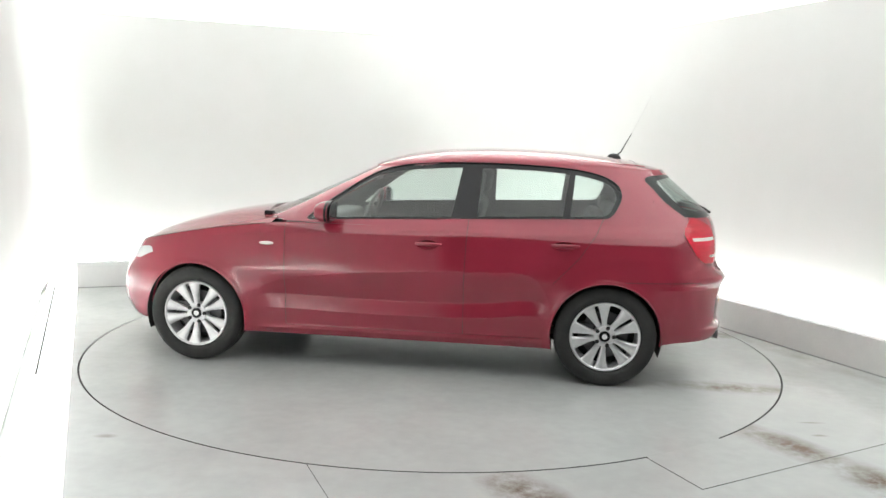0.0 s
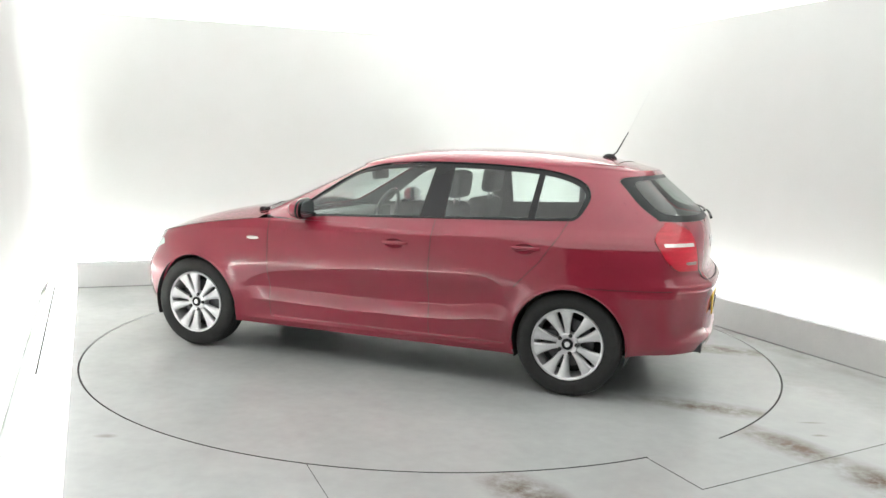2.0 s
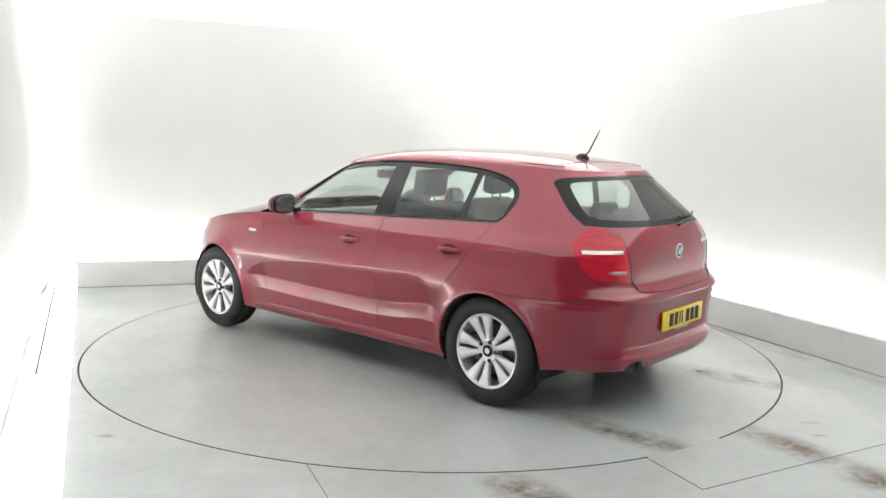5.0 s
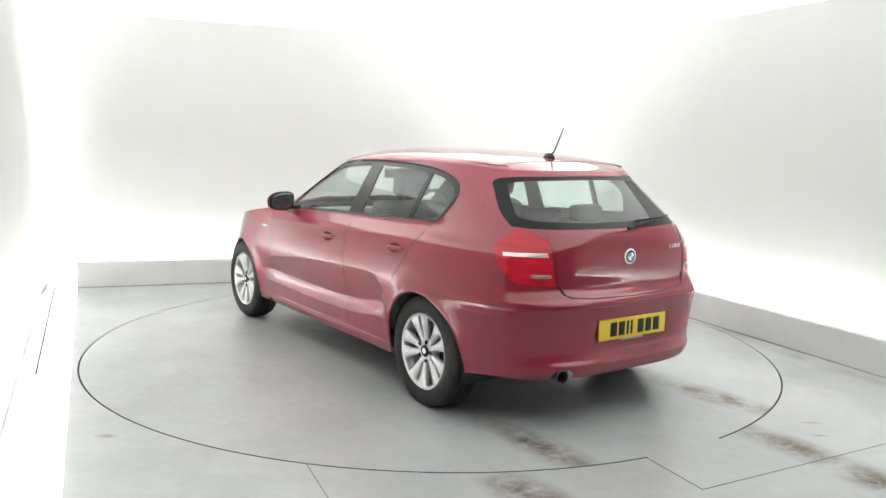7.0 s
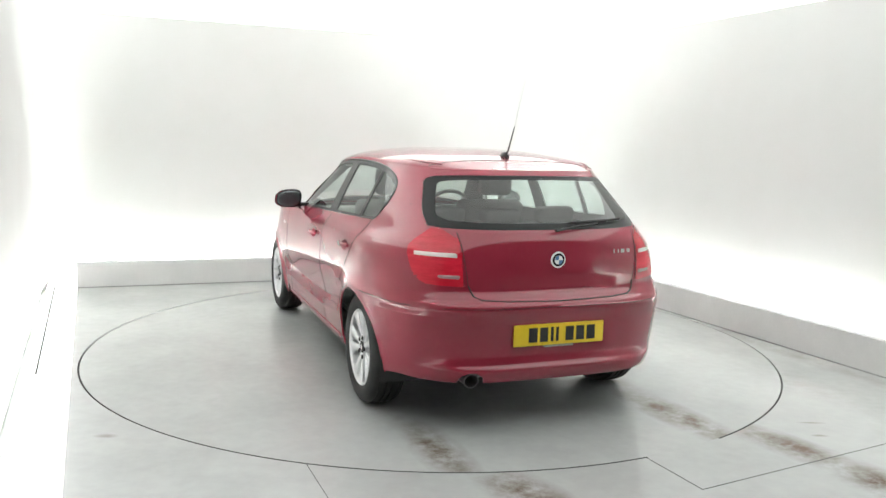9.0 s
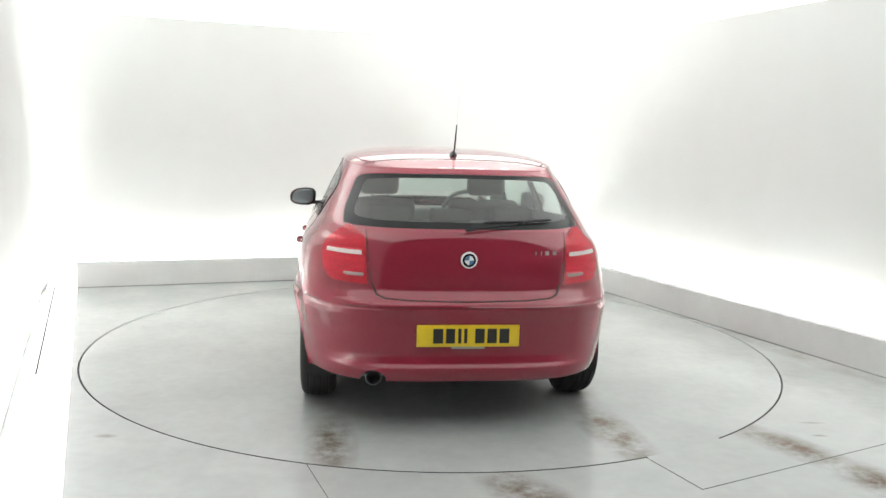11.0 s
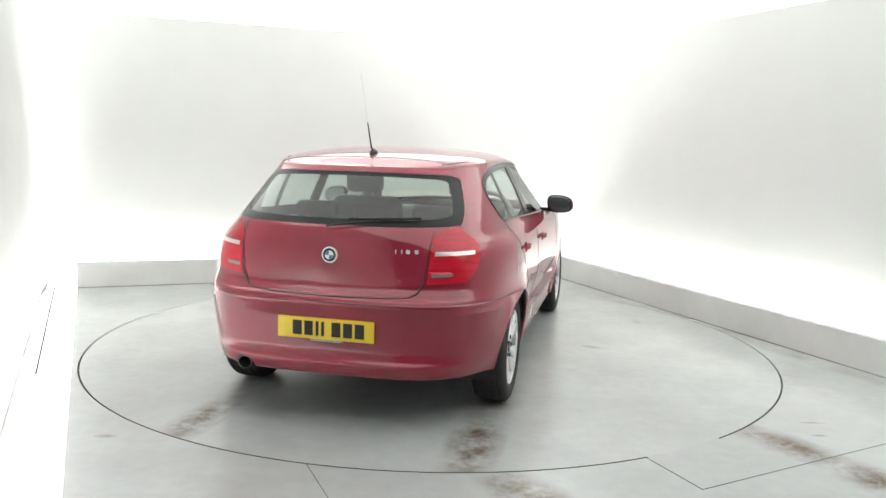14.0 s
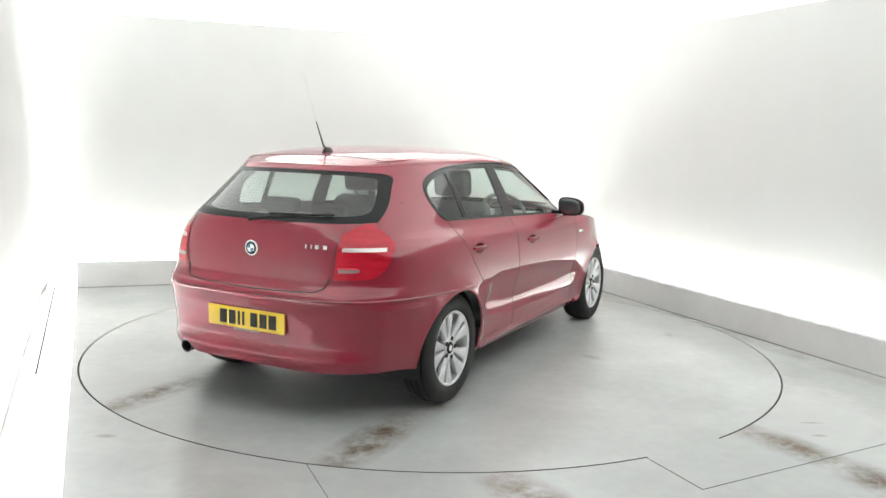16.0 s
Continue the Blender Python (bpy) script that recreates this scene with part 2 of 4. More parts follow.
def build_walls():
    """White fabric round the booth, coved into the corners, and an added, unseen grey room that closes it behind the
    camera.
    """
    face, back = rounded_run(WALL_GAP, 0.5), rounded_run(WALL_GAP + 0.05, 0.5)
    verts, faces = [], []
    for p, q in zip(face, back):
        verts += [(p.x, p.y, 0), (p.x, p.y, WALL_TOP), (q.x, q.y, WALL_TOP), (q.x, q.y, 0)]
    for i in range(len(face) - 1):
        a, b = 4 * i, 4 * (i + 1)
        for k in range(4):
            faces.append((a + k, b + k, b + (k + 1) % 4, a + (k + 1) % 4))
    faces += [(0, 1, 2, 3), tuple(len(verts) - 4 + k for k in (3, 2, 1, 0))]
    bm = bmesh.new()
    vs = [bm.verts.new(v) for v in verts]
    for f in faces:
        bm.faces.new([vs[i] for i in f])
    bmesh.ops.recalc_face_normals(bm, faces=bm.faces)
    tagged(part("wall_studio", bm, WALL_WHITE), "plain white fabric wall of the photo studio", "wall", kind="structure")
    # Added walls, out of view: they keep light in and darken the car's reflections.
    le, re_ = face[0], face[-1]
    for name, a, b in (("closure_return", le, Vector((-4.2, le.y - 0.4))), ("closure_west", Vector((-4.2, le.y - 0.4)), Vector((-4.2, -8.0))),
                       ("closure_south", Vector((-4.2, -8.0)), Vector((re_.x, -8.0))), ("closure_east", Vector((re_.x, -8.0)), re_)):
        d = (b - a).normalized()
        n = Vector((d.y, -d.x)) * -0.12
        bm = bmesh.new()
        prism(bm, [a, b, b - n, a - n], 0, 3.2)
        bmesh.ops.recalc_face_normals(bm, faces=bm.faces)
        tagged(part(name, bm, PLAIN_GREY, smooth=False), "plain grey wall added out of view behind the camera", "wall", kind="structure")


def build_ceiling():
    p = [v for v in rounded_run(WALL_GAP + 0.05, 0.5)]
    bm = bmesh.new()
    prism(bm, [(v.x, v.y) for v in p][::-1], WALL_TOP + 0.003, WALL_TOP + 0.05)
    bmesh.ops.recalc_face_normals(bm, faces=bm.faces)
    tagged(part("ceiling", bm, DIFFUSER, smooth=False), "white glowing diffuser ceiling of the studio", "ceiling", kind="structure")
    # Added grey lid, out of view, shuts out light above the diffuser.
    bm = bmesh.new()
    box(bm, -9, 10, -9, 9, 3.2, 3.3)
    tagged(part("closure_top", bm, PLAIN_GREY, smooth=False), "plain grey ceiling added out of view over the room", "ceiling", kind="structure")


def build_tubes():
    """Strip lights in the trough between plinth and wall."""
    for i in range(3):
        line = run(PLINTH_W + (0.13 if i else 0.10))
        a, b = line[i], line[i + 1]
        d = (b - a).normalized()
        a, b = (a, b - d * 0.4) if i == 1 else (a + d * 0.4, b) if i == 2 else (a, b)
        length = (b - a).length
        n = max(2, round(length / 1.5))
        for k in range(n):
            p, q = a + (b - a) * ((k + 0.04) / n), a + (b - a) * ((k + 0.96) / n)
            if p.y < -4.5:
                continue
            ob = new("strip_light")
            m = Matrix.Translation((p.x, p.y, 0.0)) @ pose(0, 0, 0, 0, 0, math.degrees(math.atan2((q - p).y, (q - p).x)))
            ob.matrix_basis = m
            L = (q - p).length
            bm = bmesh.new()
            box(bm, 0, L, -0.035, 0.035, 0.0, 0.10, 0.004)
            part("fitting", bm, PLINTH_WHITE, ob)
            bm = bmesh.new()
            bmesh.ops.create_cone(bm, cap_ends=True, segments=12, radius1=0.019, radius2=0.019, depth=L - 0.06, matrix=pose(L / 2, 0, 0.121, 0, 90, 0))
            part("lamp_tube", bm, TUBE, ob, "glowing white tube")
            tagged(ob, "white fluorescent strip light behind the plinth", "strip light", group="strip lights behind the plinth")


def build_box_joint():
    """The thin joint in the top of the light box."""
    a, b = Vector((-3.055, 0.494)), Vector((-2.031, -1.888))
    d = b - a
    bm = bmesh.new()
    box(bm, 0, d.length, -0.005, 0.005, PLINTH_H - 0.004, PLINTH_H + 0.0015, m=pose(a.x, a.y, 0, 0, 0, math.degrees(math.atan2(d.y, d.x))))
    tagged(part("light_box_joint", bm, DARK_GAP, smooth=False), "thin dark joint in the light box cover", "joint", kind="structure")


build_floor()
build_box_joint()
build_walls()
build_ceiling()
build_plinths()
build_tubes()
floor_seam([(1.046, -2.197), (1.204, -2.547), (2.359, -1.933), (2.9, -1.646)], 0.005)
floor_seam([(-0.566, -2.366), (-0.417, -2.719), (-0.2, -3.2)], 0.0025)
bm = bmesh.new()
rows = [[bm.verts.new((r * math.cos(radians(a)), r * math.sin(radians(a)), 0.0004)) for a in np.linspace(-64.3, -52.0, 24)] for r in (TABLE_R + 0.0008, TABLE_R + 0.0118)]
for i in range(23):
    bm.faces.new((rows[0][i], rows[1][i], rows[1][i + 1], rows[0][i + 1]))
tagged(part("floor_filler", bm, FLOOR_PAINT, smooth=False), "dirt-filled stretch of the turntable joint", "floor joint", kind="structure")
TURNTABLE = build_turntable()

# ---- the car ----
PAINT = vary(material("red_paint", (0.205, 0.015, 0.030), 0.5, 0.0, coat=1.0, spec=0.05), (0.232, 0.0175, 0.034), (0.252, 0.0195, 0.039), 2.0, 900, 0.0)
PAINT.node_tree.nodes["Principled BSDF"].inputs["Coat IOR"].default_value = 1.62
PAINT.node_tree.nodes["Principled BSDF"].inputs["Coat Roughness"].default_value = 0.035
BLACK_TRIM = material("black_trim", (0.010, 0.010, 0.011), 0.22, spec=0.35)
RUBBER = vary(material("tyre_rubber", (0.02, 0.02, 0.02), 0.75), (0.010, 0.010, 0.010), (0.020, 0.020, 0.0195), 12, 200, 0.2)
ALLOY = vary(material("silver_alloy", (0.75, 0.75, 0.76), 0.3, 0.6, coat=0.5), (0.62, 0.62, 0.63), (0.70, 0.70, 0.71), 20, 60)
CHROME = material("chrome", (0.75, 0.75, 0.76), 0.12, 1.0)
STEEL = material("brake_steel", (0.12, 0.12, 0.125), 0.45, 0.8)
CABIN = vary(material("cabin_plastic", (0.07, 0.07, 0.07), 0.7), (0.13, 0.132, 0.13), (0.19, 0.192, 0.188), 8, 60, 0.0)
CLOTH = vary(material("seat_cloth", (0.10, 0.10, 0.10), 0.9), (0.19, 0.19, 0.185), (0.25, 0.25, 0.245), 10, 60, 0.0)
HEADLINER = material("headliner", (0.45, 0.45, 0.44), 0.9)
GLASS = glass_material("window_glass", (0.80, 0.87, 0.84))
REAR_GLASS = glass_material("rear_glass", (0.58, 0.65, 0.62))
LAMP_RED = vary(material("lamp_red", (0.44, 0.012, 0.026), 0.06, spec=0.5), (0.33, 0.008, 0.020), (0.48, 0.013, 0.030), 5, 40, 0.05, stretch=(1, 1, 7))
LAMP_DEEP = vary(material("lamp_deep_red", (0.50, 0.014, 0.03), 0.06, spec=0.5), (0.40, 0.010, 0.024), (0.56, 0.017, 0.038), 6, 40, 0.05, stretch=(1, 1, 6))
LAMP_CLEAR = material("lamp_clear", (0.74, 0.66, 0.64), 0.12, 0.3, coat=1.0)
LAMP_GREY = material("lamp_grey", (0.34, 0.24, 0.24), 0.15, 0.2, coat=1.0)
HEAD_CLEAR = material("headlamp_clear", (0.75, 0.78, 0.78), 0.08, 0.3, coat=1.0)
PLATE_YELLOW = vary(material("plate_yellow", (0.72, 0.50, 0.02), 0.35), (0.70, 0.48, 0.02), (0.76, 0.54, 0.03), 10, 80)
BLUE = material("badge_blue", (0.10, 0.20, 0.36), 0.25, coat=1.0)
WHITE = material("badge_white", (0.8, 0.8, 0.8), 0.25, coat=1.0)
GREY_PLASTIC = material("grey_plastic", (0.3, 0.3, 0.3), 0.5)
ROD = material("aerial_wire", (0.45, 0.45, 0.45), 0.5)
FRIT = material("printed_border", (0.007, 0.009, 0.009), 0.3, spec=0.22)
MIRROR = material("mirror_glass", (0.22, 0.24, 0.25), 0.25, 0.9)

MID, SPLIT = -0.4, 0.95


def spline(knots):
    """A smooth, never overshooting curve through (at, value) knots."""
    x, y = np.array([k[0] for k in knots], float), np.array([k[1] for k in knots], float)
    h, d = np.diff(x), np.diff(y) / np.diff(x)
    m = np.empty_like(y)
    m[0], m[-1] = d[0], d[-1]
    w1, w2 = 2 * h[1:] + h[:-1], h[1:] + 2 * h[:-1]
    same = d[:-1] * d[1:] > 0
    with np.errstate(divide="ignore", invalid="ignore"):
        m[1:-1] = np.where(same, (w1 + w2) / (w1 / d[:-1] + w2 / d[1:]), 0.0)

    def at(q):
        q = np.clip(np.asarray(q, float), x[0], x[-1])
        i = np.clip(np.searchsorted(x, q) - 1, 0, len(h) - 1)
        t = (q - x[i]) / h[i]
        return (y[i] * (1 + 2 * t) * (1 - t) ** 2 + m[i] * h[i] * t * (1 - t) ** 2 + y[i + 1] * t * t * (3 - 2 * t) + m[i + 1] * h[i] * t * t * (t - 1))
    return at


# rear and front ends on the centre line, by height; half width by height; roofline by length
REAR_X = spline([(0.18, -1.97), (0.25, -2.05), (0.31, -2.105), (0.35, -2.115), (0.38, -2.098), (0.42, -2.088), (0.5, -2.092), (0.58, -2.102), (0.63, -2.115), (0.66, -2.123), (0.675, -2.12),
                 (0.69, -2.112), (0.70, -2.096), (0.72, -2.079), (0.74, -2.064), (0.755, -2.0595), (0.82, -2.061), (0.9, -2.0585), (0.97, -2.05), (1.03, -2.032), (1.06, -2.012), (1.15, -1.915), (1.24, -1.81), (1.3, -1.742), (1.345, -1.7)])
REAR_SOFT = spline([(0.18, -1.98), (0.25, -2.04), (0.33, -2.08), (0.42, -2.085), (0.58, -2.1), (0.66, -2.105), (0.75, -2.085), (0.85, -2.07), (0.97, -2.05), (1.03, -2.03), (1.06, -2.012), (1.15, -1.915), (1.24, -1.81), (1.3, -1.742), (1.345, -1.7)])
NOSE_X = spline([(0.18, 1.97), (0.26, 2.05), (0.38, 2.09), (0.50, 2.08), (0.56, 2.06), (0.62, 2.015), (0.70, 1.965), (0.80, 1.89), (0.95, 1.75)])
SCREEN_X = spline([(0.90, 1.10), (0.95, 1.03), (1.10, 0.70), (1.22, 0.44), (1.31, 0.25), (1.36, 0.13)])
HALF = spline([(0.18, 0.785), (0.24, 0.812), (0.30, 0.828), (0.38, 0.842), (0.46, 0.856), (0.55, 0.866), (0.66, 0.8765), (0.69, 0.876), (0.80, 0.8685), (0.88, 0.858), (0.925, 0.844), (0.96, 0.822),
               (1.0, 0.795), (1.1, 0.750), (1.2, 0.703), (1.3, 0.652), (1.36, 0.62)])
ROOF_Z = spline([(-1.78, 1.33), (-1.70, 1.342), (-1.5, 1.388), (-1.3, 1.417), (-0.95, 1.444), (-0.6, 1.450), (-0.3, 1.440), (0.0, 1.403), (0.2, 1.346), (0.27, 1.318), (0.5, 1.22)])
ROUND_R = spline([(0.18, 3.9), (0.65, 3.9), (0.75, 3.7), (0.95, 3.5), (1.1, 3.15), (1.36, 2.9)])
ROUND_F = spline([(0.18, 3.3), (0.9, 3.3)])
SCREEN_ROUND = spline([(0.9, 4.6), (1.36, 4.2)])
CREASE_HI = spline([(-0.985, 0.50), (-0.965, 0.555), (-0.90, 0.65), (-0.83, 0.685), (-0.75, 0.694), (-0.6, 0.69), (-0.2, 0.675), (0.13, 0.655), (0.4, 0.625), (0.72, 0.583), (0.83, 0.545), (0.90, 0.50)])
CREASE_LO = spline([(-0.985, 0.49), (-0.93, 0.512), (-0.86, 0.516), (-0.6, 0.487), (-0.3, 0.474), (0.15, 0.472), (0.5, 0.478), (0.82, 0.482), (0.90, 0.47)])
PANEL_IN = spline([(-1.0, 0.0), (-0.93, 0.55), (-0.86, 0.95), (-0.75, 1.0), (0.6, 1.0), (0.78, 0.85), (0.88, 0.45), (0.97, 0.0)])
SHOULDER = spline([(-2.0, 0.975), (-1.76, 0.97), (-1.4, 0.96), (-1.05, 0.942), (-0.7, 0.922), (-0.3, 0.904), (0.1, 0.896), (0.7, 0.882), (1.0, 0.868), (1.3, 0.84)])
SHOULDER_IN = spline([(-1.95, 0.0), (-1.7, 0.8), (-1.4, 1.0), (0.9, 1.0), (1.25, 0.3), (1.5, 0.0)])
LEDGE = 0.092
WELLS = ((1.33, 0.318), (-1.33, 0.318))
ARCH_R = 0.342
HANDLES = ((-0.22, 0.848), (-1.065, 0.872))


def half_width(x, z):
    """Half width of the body with the pressed door panel and the flared arches."""
    y = HALF(z)
    hi, lo, deep = CREASE_HI(x), CREASE_LO(x), PANEL_IN(x)
    tall = np.maximum(hi - lo, 0.02)
    down, up = (hi - z) / tall, (z - lo + LEDGE) / LEDGE
    k = np.clip(0.5 + 0.5 * (up - down) / 0.14, 0, 1)
    y = y - 0.028 * deep * np.clip(tall / 0.10, 0.2, 1) * np.maximum(up * (1 - k) + down * k - 0.14 * k * (1 - k), 0)
    y = y + 0.009 * np.clip((0.648 - z) / 0.025, 0, 1) * np.clip((-1.62 - x) / 0.12, 0, 1) * np.clip((x + 2.05) / 0.15, 0, 1)
    rise = z - SHOULDER(x)
    edge = np.sqrt(rise * rise + 0.003 ** 2)
    y = y + 0.0055 * SHOULDER_IN(x) * np.exp(-edge / np.where(rise > 0, 0.04, 0.06))
    y = y + 0.010 * np.exp(-np.sqrt((z - 0.252) ** 2 + 0.004 ** 2) / 0.025) * np.clip((0.95 - np.abs(x)) / 0.15, 0, 1)
    y = y + 0.012 * np.exp(-((x + 1.35) / 0.4) ** 2) * np.clip((1.0 - z) / 0.2, 0, 1)
    for wx, wz in WELLS:
        d = np.sqrt((x - wx) ** 2 + (z - wz) ** 2)
        y = y + (0.012 * np.exp(-((d - ARCH_R) / 0.06) ** 2) + 0.006 * np.exp(-((d - ARCH_R) / 0.018) ** 2)) * (z < 0.9)
    return y


NOSE_BASE, TAIL_BASE = 0.6, -0.9


def bow(z, upper, front, k=0.0):
    """Where the sides begin to turn in, the end, and how square the corner is."""
    if front:
        return (MID if upper else NOSE_BASE), (SCREEN_X(z) if upper else NOSE_X(z)), (SCREEN_ROUND(z) if upper else ROUND_F(z))
    n = ROUND_R(z)
    w = np.clip((1.15 - k) / 0.45, 0, 1)
    return TAIL_BASE, REAR_SOFT(z) + w * w * (3 - 2 * w) * (REAR_X(z) - REAR_SOFT(z)), n


def shell(u, z, upper):
    """A point of the left half of the body; u runs from 0 (front centre) over 2 (side) to 4 (rear centre)."""
    u, z = np.broadcast_arrays(np.asarray(u, float), np.asarray(z, float))
    parts = []
    for front in (True, False):
        k = np.clip(u if front else 4 - u, 0, 2)
        base, tip, n = bow(z, upper, front, k)
        r0 = 0.5 ** (1 / n)
        s_end = np.clip(r0 * np.minimum(k, 1), 0, 1)
        x_end = base + (1 - s_end ** n) ** (1 / n) * (tip - base)
        x_side = MID + (base + r0 * (tip - base) - MID) * (2 - k)
        r = np.clip((x_side - base) / (tip - base), 0, 1)
        parts.append((np.where(k < 1, x_end, x_side), np.where(k < 1, s_end, (1 - r ** n) ** (1 / n))))
    x, s = (np.where(u < 2, a, b) for a, b in zip(*parts))
    return np.stack([x, half_width(x, z) * s, z + 0 * x], -1)


def side_point(x, z, out=0.0):
    """The point of the left side at x, z."""
    base, tip, n = (float(q) for q in bow(z, z > SPLIT and x < 0.9, x > MID, 1.0))
    r = min(1.0, max(0.0, (x - base) / (tip - base)))
    return Vector((x, float(half_width(x, z)) * (1 - r ** n) ** (1 / n) + out, z))


def rear_point(y, z, out=0.0):
    """The point of the tail at y, z."""
    x = -1.9
    for _ in range(10):
        s = min(0.999, abs(y) / float(half_width(x, z)))
        base, tip, n = (float(q) for q in bow(z, True, False, s * 2 ** (1 / float(ROUND_R(z)))))
        x = base + (tip - base) * (1 - s ** n) ** (1 / n)
    return Vector((x - out, y, z))


def inside(points, poly):
    """Signed distance to a closed outline in the plane (negative inside)."""
    p, a = np.asarray(points, float), np.asarray(poly, float)
    b = np.roll(a, -1, 0)
    best, odd = np.full(p.shape[:-1], 1e9), np.zeros(p.shape[:-1], bool)
    for (ax, ay), (bx, by) in zip(a, b):
        ex, ey = bx - ax, by - ay
        wx, wy = p[..., 0] - ax, p[..., 1] - ay
        t = np.clip((wx * ex + wy * ey) / (ex * ex + ey * ey + 1e-12), 0, 1)
        best = np.minimum(best, np.hypot(wx - t * ex, wy - t * ey))
        cross = ((ay > p[..., 1]) != (by > p[..., 1])) & (p[..., 0] < ex * (p[..., 1] - ay) / (by - ay + 1e-12) + ax)
        odd ^= cross
    return np.where(odd, -best, best)


def smooth_loop(pts, steps=6):
    """A closed outline rounded through its points."""
    p, out = [Vector(q) for q in pts], []
    n = len(p)
    for i in range(n):
        a, b, c, d = p[i - 1], p[i], p[(i + 1) % n], p[(i + 2) % n]
        for k in range(steps):
            t = k / steps
            out.append(tuple(0.5 * ((2 * b) + (c - a) * t + (2 * a - 5 * b + 4 * c - d) * t * t + (3 * b - a - 3 * c + d) * t ** 3)))
    return out


SIDE_GLASS = smooth_loop([(0.58, 0.968), (0.3, 0.984), (-0.2, 1.003), (-0.8, 1.026), (-1.22, 1.041), (-1.325, 1.052), (-1.375, 1.115), (-1.395, 1.19), (-1.355, 1.256), (-1.25, 1.303), (-1.08, 1.334),
                          (-0.8, 1.351), (-0.45, 1.355), (-0.15, 1.343), (0.05, 1.314), (0.20, 1.26), (0.37, 1.15), (0.53, 1.03)])
REAR_PANE = smooth_loop([(-0.6, 1.052), (-0.2, 1.050), (0.2, 1.050), (0.5, 1.051), (0.60, 1.056), (0.622, 1.075), (0.612, 1.14), (0.575, 1.23), (0.545, 1.285), (0.46, 1.305), (0.2, 1.312), (-0.2, 1.312), (-0.6, 1.30)])
REAR_CLEAR = smooth_loop([(-0.6, 1.085), (-0.2, 1.083), (0.2, 1.083), (0.48, 1.088), (0.565, 1.105), (0.56, 1.15), (0.53, 1.225), (0.50, 1.27), (0.42, 1.284), (0.2, 1.292), (-0.2, 1.292), (-0.6, 1.28)])
TAILGATE = [(-1, 1.34), (0.60, 1.325), (0.63, 1.22), (0.655, 1.10), (0.62, 1.05), (0.515, 1.035), (0.50, 0.90), (0.482, 0.775), (0.46, 0.725), (0.42, 0.708), (0.3, 0.70), (-1, 0.695)]
SCREEN = [(-1, 0.965), (0.60, 0.965), (0.66, 0.985), (0.50, 1.285), (0.42, 1.30), (-1, 1.305)]
REAR_DOOR_EDGE = [(-1.30, 1.06), (-1.25, 0.95), (-1.15, 0.80), (-1.07, 0.715), (-1.0, 0.64), (-0.965, 0.55), (-0.95, 0.42), (-0.945, 0.27)]
FRONT_DOOR = [(0.712, 0.99), (0.712, 0.28), (-0.445, 0.28), (-0.445, 0.60), (-0.46, 1.0), (-0.40, 1.4), (0.712, 1.4)]
REAR_DOOR = [(-0.445, 0.28), (-0.445, 0.60), (-0.46, 1.0), (-0.40, 1.4), (-1.30, 1.4)] + REAR_DOOR_EDGE[:-1] + [(-0.945, 0.28)]
LAMP = [(0.0, 1.0), (0.10, 1.035), (0.17, 1.05), (0.22, 1.045), (0.33, 0.985), (0.365, 0.955), (0.36, 0.92), (0.31, 0.84), (0.25, 0.795), (0.2, 0.78), (0.0, 0.770)]
LAMP_BAR = [(0.02, 0.914), (0.30, 0.916), (0.305, 0.934), (0.02, 0.934)]
LAMP_STRIP = [(0.015, 0.808), (0.105, 0.811), (0.11, 0.827), (0.015, 0.827)]


def grid(upper):
    """Regular nets over the left half: below and above the belt."""
    us = np.concatenate([np.linspace(0, 1, 40)[:-1], np.linspace(1, 2, 150)[:-1], np.linspace(2, 3, 140)[:-1], np.linspace(3, 4, 46)])
    x0 = shell(us, np.full_like(us, 0.8 if not upper else 1.0), upper)[:, 0]
    if upper:
        low = np.full_like(us, SPLIT)
        roof = ROOF_Z(np.clip(shell(us, np.full_like(us, 1.30), True)[:, 0], -1.72, 0.3))
        ends = np.clip((np.minimum(us, 4 - us) - 0.5) / 1.1, 0, 1)
        ends = ends * ends * (3 - 2 * ends)
        high = np.minimum(roof - 0.088 * ends, 1.36)
        rows = np.linspace(0, 1, 54)
    else:
        low = spline([(-2.2, 0.285), (-1.8, 0.285), (-1.65, 0.27), (-1.0, 0.215), (-0.9, 0.213), (0.9, 0.213), (1.0, 0.22), (1.6, 0.23), (2.1, 0.22)])(x0)
        high = spline([(-2.2, SPLIT), (0.72, SPLIT), (0.85, SPLIT - 0.006), (1.0, 0.928), (1.3, 0.885), (1.55, 0.83), (1.75, 0.775), (1.9, 0.71), (2.0, 0.66)])(x0)
        rows = np.linspace(0, 1, 116)
    u = np.repeat(us[None, :], len(rows), 0)
    z = low + rows[:, None] * (high - low)
    return u, z


SCALE_U = np.array([0.75, 2.05, 1.45, 0.75])


def lamp_flat(p):
    """Distance round the tail corner from the lamp's inner edge, and height."""
    inner = 0.505 + (p[..., 2] - 0.78) * 0.05
    return np.stack([(p[..., 1] - inner) + np.clip(p[..., 0] + 1.96, 0, None) * 0.9, p[..., 2]], -1)


